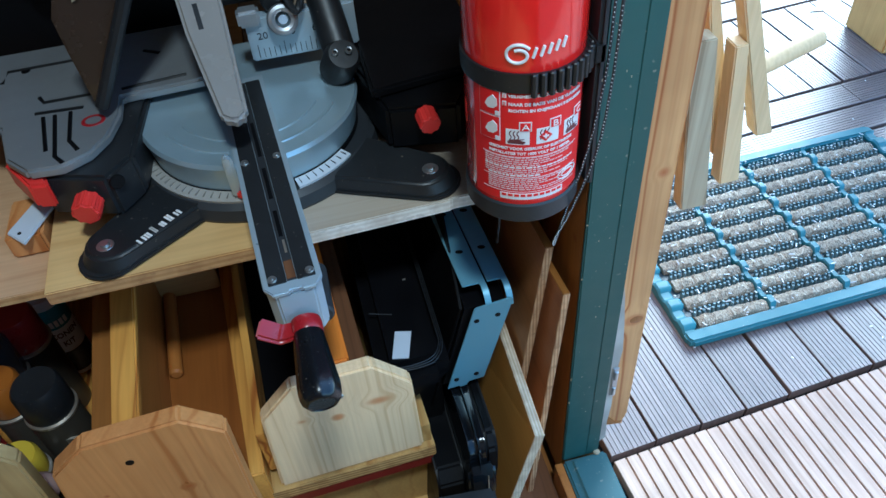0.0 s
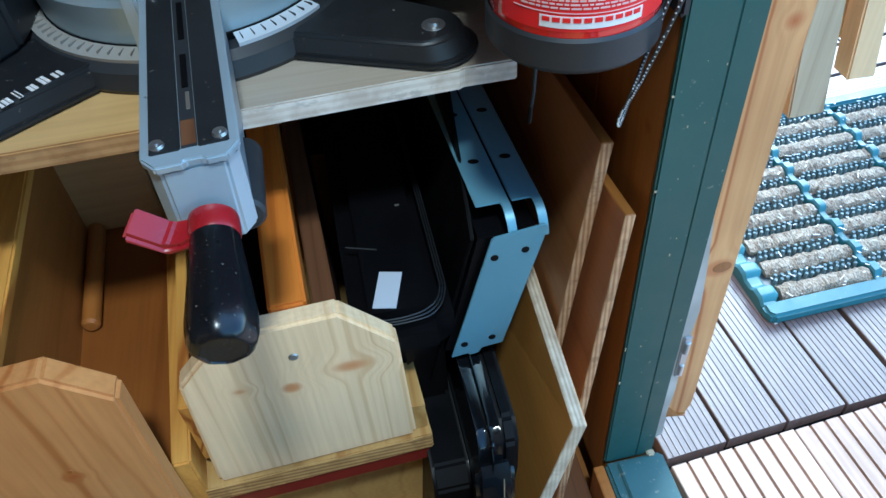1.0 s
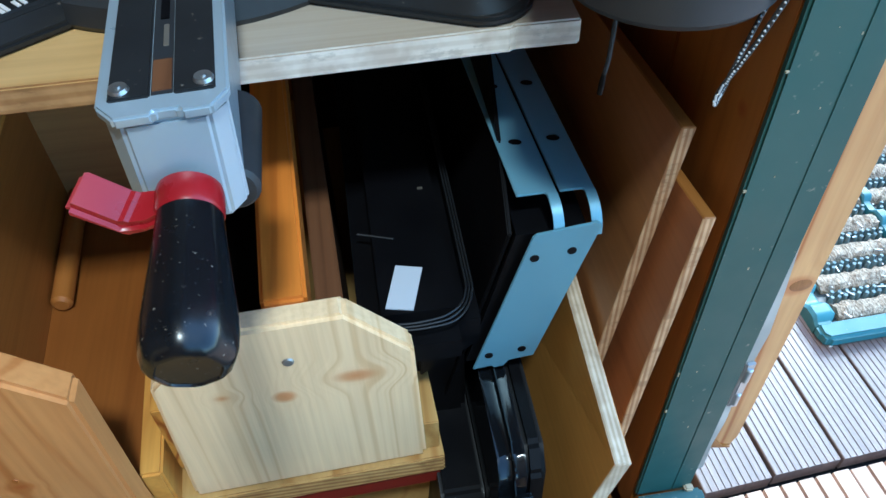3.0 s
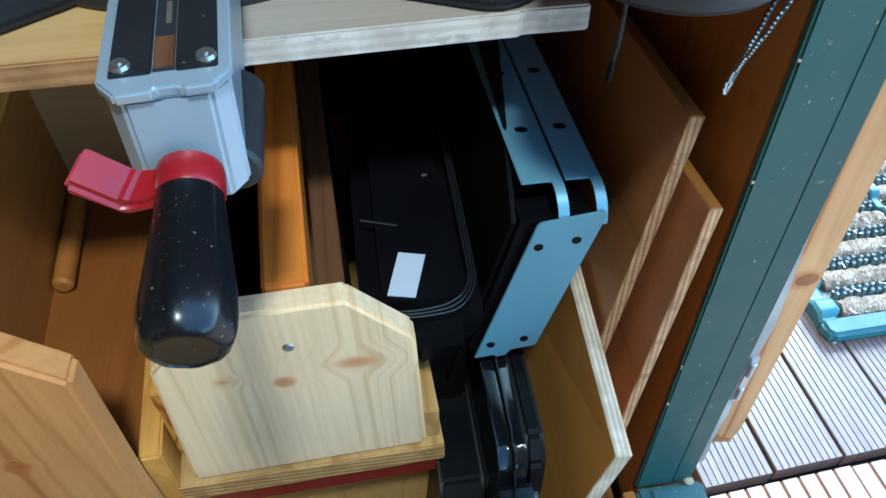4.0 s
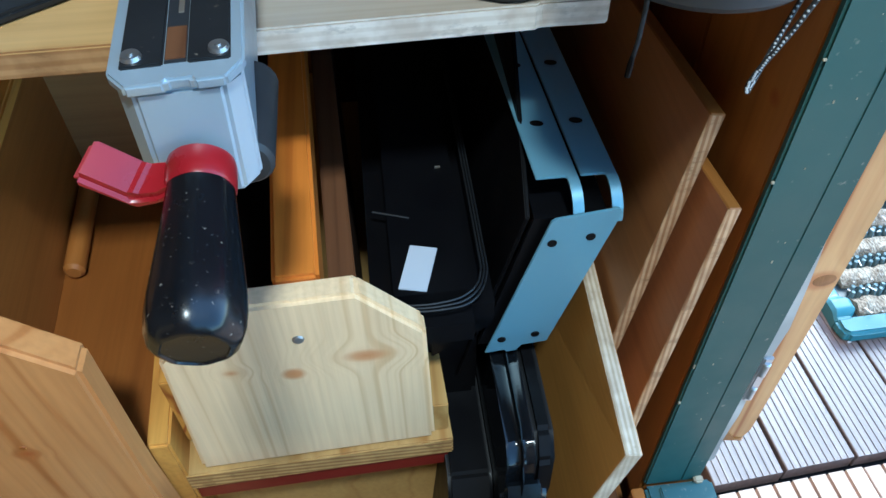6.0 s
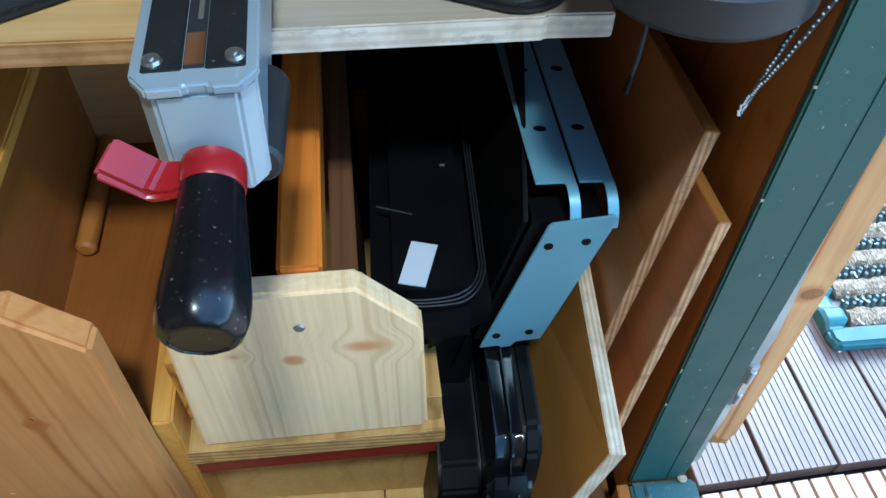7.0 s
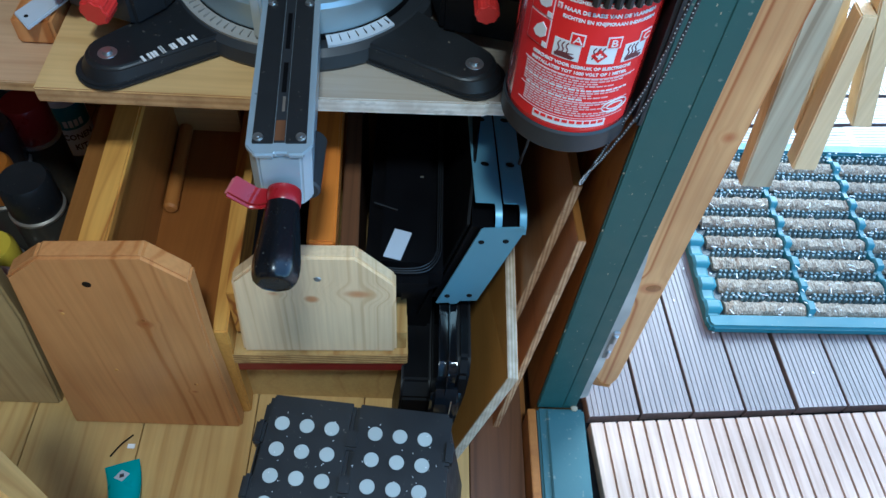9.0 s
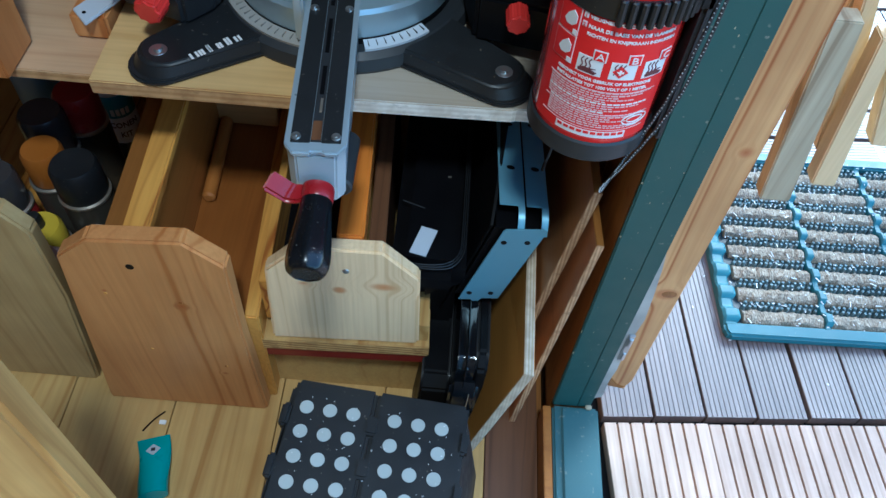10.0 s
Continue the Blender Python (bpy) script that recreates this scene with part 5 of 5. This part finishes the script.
part("tube", lathe([(0, 0), (0.023, 0), (0.024, 0.145), (0.014, 0.172), (0, 0.172)], Matrix.Translation((-0.71, 0.415, Z0)), 28), WHITE, t2)
part("band", lathe([(0.0240, 0.107), (0.0246, 0.108), (0.0246, 0.126), (0.0240, 0.127)], Matrix.Translation((-0.71, 0.415, Z0)), 28), YELLOW, t2, "yellow band")
solid("blue_bottle", lathe([(0, 0), (0.045, 0), (0.048, 0.01), (0.048, 0.2), (0.03, 0.24), (0.02, 0.25), (0, 0.25)], Matrix.Translation((-0.775, 0.40, Z0)), 36), BLUE, "blue plastic bottle behind the cans", "bottle")
roll = thing("tape_roll", (-0.623, 0.045, 0.012), "pale pink roll of tape on a dark core", "tape roll")
part("tape", lathe([(0.011, 0), (0.02, 0), (0.021, 0.002), (0.021, 0.016), (0.02, 0.018), (0.011, 0.018), (0.011, 0)], at(-0.623, 0.047, 0.165, 30, -15, 0), 28), PINK, roll)
part("core", lathe([(0.0095, 0.001), (0.011, 0.001), (0.011, 0.017), (0.0095, 0.017), (0.0095, 0.001)], at(-0.623, 0.047, 0.165, 30, -15, 0), 24), DARKGREY, roll)
part("holder", block(-0.637, -0.609, 0.040, 0.056, 0.012, 0.16, 0.002), BLACK, roll)


# ---- step stool, tube and litter on the floor ----
stool = thing("step_stool", (-0.22, -0.18, FLOOR), "black folding step stool with white rubber dots", "step stool")
S = Matrix.Translation((-0.325, -0.066, 0.13)) @ pose(0, 0, 0, 0, 0, -5)
for k, (x0, x1) in enumerate(((0.0, 0.1002), (0.1006, 0.206))):
    top = part("top_panel", prism([(x0 + (0 if k else 0.006), 0.010), (x1, 0.010), (x1, -0.215), (x0, -0.215)], lambda u, v, d: S @ Vector((u, v, -d)), 0.016, 0.004, 2), BLACK_DUSTY, stool, "black textured top half")
    for i in range(3):
        for j in range(7):
            part("dot", lathe([(0, 0.0006), (0.0079, 0.0006), (0.008, -0.0006)], S @ Matrix.Translation((x0 + 0.024 + i * 0.0268 + (0.0 if k else 0), -0.024 - j * 0.029, 0)), 16), DOT, top, "white rubber dot")
    for j in (0, 1, 2):
        xx = 0.004 if k == 0 else 0.206
        part("hinge", block(xx - 0.007, xx + 0.004, -0.05 - j * 0.06, -0.022 - j * 0.06, -0.012, 0.003, 0.003, S), BLACK, top)
    part("side_panel", prism([(0.0, 0.0), (-0.02 if k == 0 else 0.028, -0.178), (-0.014 if k == 0 else 0.022, -0.178), (0.006 if k == 0 else -0.006, 0.0)], lambda u, v, d, k=k: S @ Vector(((0.002 if k == 0 else 0.204) + u, -0.0 - d, -0.004 + v)), 0.207, 0.002), BLACK, stool, "flared black side panel")
for j in range(4):
    part("hinge", block(0.092, 0.110, -0.045 - j * 0.05, -0.022 - j * 0.05, -0.01, 0.0022, 0.003, S), BLACK, stool, "interlocking middle hinge")
random.seed(8)
chips = bmesh.new()
for k in range(80):
    p = S @ Vector((random.uniform(0.01, 0.2), random.uniform(-0.2, -0.005), 0.0006))
    w = random.uniform(0.3, 1.0)
    bm_box(chips, -0.0009 * w, 0.0009 * w, -0.0003, 0.0003, 0, 0.0006, Matrix.Translation(p) @ pose(0, 0, 0, 0, 0, random.uniform(0, 180)))
solid("sawdust", chips, WHITE, "fine pale sawdust chips on the stool", "sawdust", kind="stuff")

glue = thing("glue_tube", (-0.51, -0.11, FLOOR), "squeezed teal tube lying on the floor", "tube")
G = Matrix.Translation((-0.524, -0.074, FLOOR)) @ pose(0, 0, 0, 0, 0, 19)
bm = bmesh.new()
rows = []
for k in range(9):
    t = k / 8
    hw, hh = 0.021 - 0.003 * t, 0.0012 + 0.016 * t ** 0.8
    rows.append([bm.verts.new(G @ Vector((hw * math.cos(a) + 0.002 * math.sin(5 * t), -0.085 * t, hh + hh * math.sin(a)))) for a in (2 * math.pi * i / 18 for i in range(18))])
for p, q in zip(rows, rows[1:]):
    for i in range(18):
        bm.faces.new((p[i], p[(i + 1) % 18], q[(i + 1) % 18], q[i]))
bm.faces.new(rows[0])
bm.faces.new(rows[-1][::-1])
bmesh.ops.recalc_face_normals(bm, faces=bm.faces)
part("tube", bm, TEAL, glue, "teal squeezed tube body")
part("hazard_mark", block(-0.0068, 0.0068, -0.0068, 0.0068, 0, 0.0008, 0, G @ Matrix.Translation((0.001, -0.022, 0.0132)) @ pose(0, 0, 0, -21, 0, 0) @ pose(0, 0, 0, 0, 0, 45)), PAPER, glue, "white diamond mark")
part("hazard_print", block(-0.0026, 0.0026, -0.0026, 0.0026, 0, 0.0012, 0, G @ Matrix.Translation((0.001, -0.022, 0.0133)) @ pose(0, 0, 0, -21, 0, 0)), INK, glue)
solid("splinter", sweep(curve([(-0.541, -0.066, FLOOR + 0.002), (-0.531, -0.05, FLOOR + 0.003), (-0.519, -0.036, FLOOR + 0.002)], 4), 0.0011, 6), BLACK_MATT, "dark wood splinter on the floor", "splinter")
solid("chip", block(-0.523, -0.514, -0.054, -0.048, FLOOR, FLOOR + 0.002, 0.0005), WHITE, "white paint chip on the floor", "chip")


# ---- outside: pegs, mat, deck ----
rack = thing("peg_rack", (0.2, 0.15, 0.3), "hanging bunch of wooden wedges beside the door", "wedges", "wooden wedges")
part("rail", block(0.0505, 0.34, 0.15, 0.17, 0.60, 0.63, 0.002), PEG, rack)


def wedge(xt, zt, xb, zb, wt, wb, y, mat, lean=0.0):
    pts = [(xt - wt / 2, zt), (xt + wt / 2, zt), (xb + wb / 2, zb), (xb - wb / 2, zb)]
    part("wedge", prism(pts, lambda u, v, d: Vector((u, y + d + (zt - v) * lean, v)), 0.022, 0.0015), mat, rack, "tapered wooden wedge")


wedge(0.166, 0.545, 0.197, 0.308, 0.028, 0.034, 0.12, PEG_GREY)
wedge(0.183, 0.58, 0.236, 0.364, 0.012, 0.024, 0.146, PEG)
wedge(0.2085, 0.532, 0.236, 0.34, 0.015, 0.026, 0.118, PEG)
wedge(0.2025, 0.60, 0.271, 0.398, 0.017, 0.021, 0.1205, PEG, 0.02)
wedge(0.188, 0.62, 0.205, 0.44, 0.02, 0.022, 0.172, PEG)
part("dowel", rod((0.255, 0.15, 0.474), (0.345, 0.17, 0.486), 0.010, segs=16, soft=0.002), PEG, rack, "round wooden dowel")

solid("deck_post", block(1.06, 1.2, 0.78, 0.92, DECK, 2.3, 0.004), POST_WOOD, "weathered brown wooden post standing on the deck", "post")

mat = thing("door_mat", (0.575, 0.345, DECK), "blue-green rubber door mat with brown brush strips", "door mat")
MT = Matrix.Translation((0.269, 0.149, DECK)) @ pose(0, 0, 0, 0, 0, 1.5)
COLS, ROWS_N, MW, MD = 4, 8, 0.6, 0.385
cw = (MW - 0.052) / COLS
rh = (MD - 0.052) / ROWS_N


def ribbon(x, width, y0, y1, high, low, sway=0.0015):
    """A rubber bar along y that rises beside each brush strip and dips beside the studs."""
    n = int((y1 - y0) / rh * 12)
    bm = bmesh.new()
    rings = []
    for k in range(n + 1):
        y = y0 + (y1 - y0) * k / n
        s = max(-1.0, min(1.0, 2.2 * math.sin((y - 0.026 - 0.0025) / rh * 2 * math.pi)))
        z = (high + low) / 2 + (high - low) / 2 * s
        w = width * (1 + 0.12 * s) / 2
        xc = x + sway * s
        rings.append([bm.verts.new(MT @ Vector(p)) for p in ((xc - w, y, 0), (xc - w, y, z - 0.003), (xc - w * 0.7, y, z), (xc + w * 0.7, y, z), (xc + w, y, z - 0.003), (xc + w, y, 0))])
    for p, q in zip(rings, rings[1:]):
        for i in range(6):
            bm.faces.new((p[i], p[(i + 1) % 6], q[(i + 1) % 6], q[i]))
    bm.faces.new(rings[0])
    bm.faces.new(rings[-1][::-1])
    bmesh.ops.recalc_face_normals(bm, faces=bm.faces)
    return bm


fr = [prism([(0.006, 0.0), (0.012, 0), (MW - 0.012, 0), (MW, 0.01), (MW, 0.024), (0, 0.024), (0, 0.008)], lambda u, v, d, s=s: MT @ Vector((u, v if s else MD - v, 0.0172 - d)), 0.0172, 0.004, 3) for s in (0, 1)]
fr += [ribbon(x, 0.024, 0.022, MD - 0.022, 0.0195, 0.0145) for x in (0.013, MW - 0.013)]
part("frame", merge(*fr), RUBBER, mat, "blue-green rubber rim")
part("base", block(0.01, MW - 0.01, 0.01, MD - 0.01, 0.001, 0.006, 0, MT), NUB, mat)
for c in range(1, COLS):
    x = 0.026 + c * cw
    part("divider", ribbon(x, 0.0125, 0.022, MD - 0.022, 0.0205, 0.0145, 0.002), RUBBER, mat, "wavy rubber divider")
random.seed(3)
nubs = bmesh.new()
for c in range(COLS):
    for r in range(ROWS_N):
        x0 = 0.026 + c * cw + 0.007
        x1 = 0.026 + (c + 1) * cw - 0.007
        y0 = 0.026 + r * rh
        bm = bmesh.new()
        n = 26
        prof = [(-0.0115, 0.0), (-0.0112, 0.008), (-0.0075, 0.012), (0.0, 0.0135), (0.0075, 0.012), (0.0112, 0.008), (0.0115, 0.0)]
        rings = [[bm.verts.new(MT @ Vector((x0 + (x1 - x0) * i / n, y0 + 0.0125 + p * (1 + random.uniform(-0.16, 0.16)), 0.003 + q * (1 + random.uniform(-0.2, 0.16)))) ) for p, q in prof] for i in range(n + 1)]
        for a, b in zip(rings, rings[1:]):
            for k in range(6):
                bm.faces.new((a[k], a[k + 1], b[k + 1], b[k]))
        bm.faces.new(rings[0])
        bm.faces.new(rings[-1][::-1])
        bmesh.ops.recalc_face_normals(bm, faces=bm.faces)
        part("brush_strip", bm, BRUSH, mat, "brown bristle strip")
        for i in range(14):
            for j in range(2):
                p = MT @ Vector((x0 + 0.004 + (x1 - x0 - 0.008) * (i + 0.5 * j) / 13.5, y0 + rh - 0.0135 + j * 0.007, 0.004))
                bmesh.ops.create_cone(nubs, cap_ends=True, segments=7, radius1=0.0034, radius2=0.0023, depth=0.014, matrix=Matrix.Translation(p + Vector((random.uniform(-0.0008, 0.0008), random.uniform(-0.0008, 0.0008), 0.006))) @ pose(0, 0, 0, random.uniform(-9, 9), random.uniform(-9, 9), 0))
tagged(part("studs", nubs, STUD, mat, "rows of dark rubber studs"), kind="stuff")
bits = bmesh.new()
for k in range(400):
    p = MT @ Vector((random.uniform(0.02, MW - 0.02), random.uniform(0.02, MD - 0.02), random.uniform(0.017, 0.021)))
    s = random.choice((0.35, 0.5, 0.7, 0.9, 1.3, 2.2))
    bm_box(bits, -0.0022 * s, 0.0022 * s, -0.0007, 0.0007, 0, 0.0005, Matrix.Translation(p) @ pose(0, 0, 0, random.uniform(-20, 20), random.uniform(-20, 20), random.uniform(0, 180)))
for k in range(60):
    p = Vector((random.uniform(0.1, 1.0), random.uniform(0.03, 0.9), DECK + 0.001))
    bm_box(bits, -0.002, 0.002, -0.001, 0.001, 0, 0.0006, Matrix.Translation(p) @ pose(0, 0, 0, 0, 0, random.uniform(0, 180)))
solid("sawdust", bits, WHITE, "white wood shavings scattered on the mat and deck", "shavings", kind="stuff")
solid("leaf", prism([(0, 0), (0.02, 0.012), (0.045, 0.006), (0.03, -0.006)], lambda u, v, d: Vector((1.02 + u, 1.0 + v, DECK + 0.003 - d)), 0.001, 0), WHITE, "pale dry leaf on the deck", "leaf")

# deck of loose slatted tiles
deck = solid("deck", block(0.064, 1.93, -1.27, 2.7, -0.124, DECK - 0.022, 0), BLACK_MATT, "terrace of slatted deck tiles in dark and light wood", "deck", kind="structure")


def slat(width, length, ridges, groove, depth, thick=0.02):
    """A grooved board: its ridges run along y; the origin is at its near corner, on top."""
    bm = bmesh.new()
    pitch = width / ridges
    prof = [(0, -thick), (0, -0.001), (0.001, 0)]
    for k in range(1, ridges):
        x = k * pitch
        prof += [(x - groove / 2, 0), (x - groove / 2 + 0.0004, -depth), (x + groove / 2 - 0.0004, -depth), (x + groove / 2, 0)]
    prof += [(width - 0.001, 0), (width, -0.001), (width, -thick)]
    a = [bm.verts.new((x, 0, z)) for x, z in prof]
    b = [bm.verts.new((x, length, z)) for x, z in prof]
    for i in range(len(a) - 1):
        bm.faces.new((a[i], a[i + 1], b[i + 1], b[i]))
    bm.faces.new(a[::-1])
    bm.faces.new(b)
    bmesh.ops.recalc_face_normals(bm, faces=bm.faces)
    return bm


dark_slat = mesh_of("slat", slat(0.071, 0.314, 10, 0.0014, 0.0011), DECK_DARK)
light_slat = mesh_of("slat", slat(0.1475, 0.314, 8, 0.0034, 0.006), DECK_LIGHT)
random.seed(11)
DECK_AT = Matrix.Translation((0.152, 0.0155, DECK)) @ pose(0, 0, 0, 0, 0, 4.5)


def lay(me, x, y, turn=0.0):
    ob = new("slat", me)
    ob.matrix_basis = DECK_AT @ Matrix.Translation((x, y + random.uniform(-0.001, 0.001), random.uniform(-0.001, 0.0006))) @ pose(0, 0, 0, 0, 0, turn + random.uniform(-0.12, 0.12))
    ob.parent = deck


# every second row of dark tiles lies crosswise
for j in range(-4, 8):
    y = j * 0.3205
    if j < 0:
        for i in range(12):
            lay(light_slat, -0.0735 + i * 0.1495, y - 0.004)
    elif j % 2 == 0:
        for i in range(24):
            lay(dark_slat, -0.0725 + i * 0.0745 + (i // 4) * 0.0015, y)
    else:
        for i in range(6):
            for k in range(4):
                lay(dark_slat, -0.0735 + (i + 1) * 0.2995, y + 0.004 + k * 0.079, 90)

# floor planks
for i in range(11):
    # the plank by the sill is dark brown, with the shade there in its colour
    ob = part("plank", block(-0.51 + (i - 7) * 0.142 + 0.0008, -0.51 + (i - 6) * 0.142 - 0.0008 if i < 10 else -0.013, -1.55, 0.65, FLOOR - 0.0155, FLOOR - 0.0002, 0.001), PINE_FLOOR if i < 10 else FLOOR_DARK, floor)
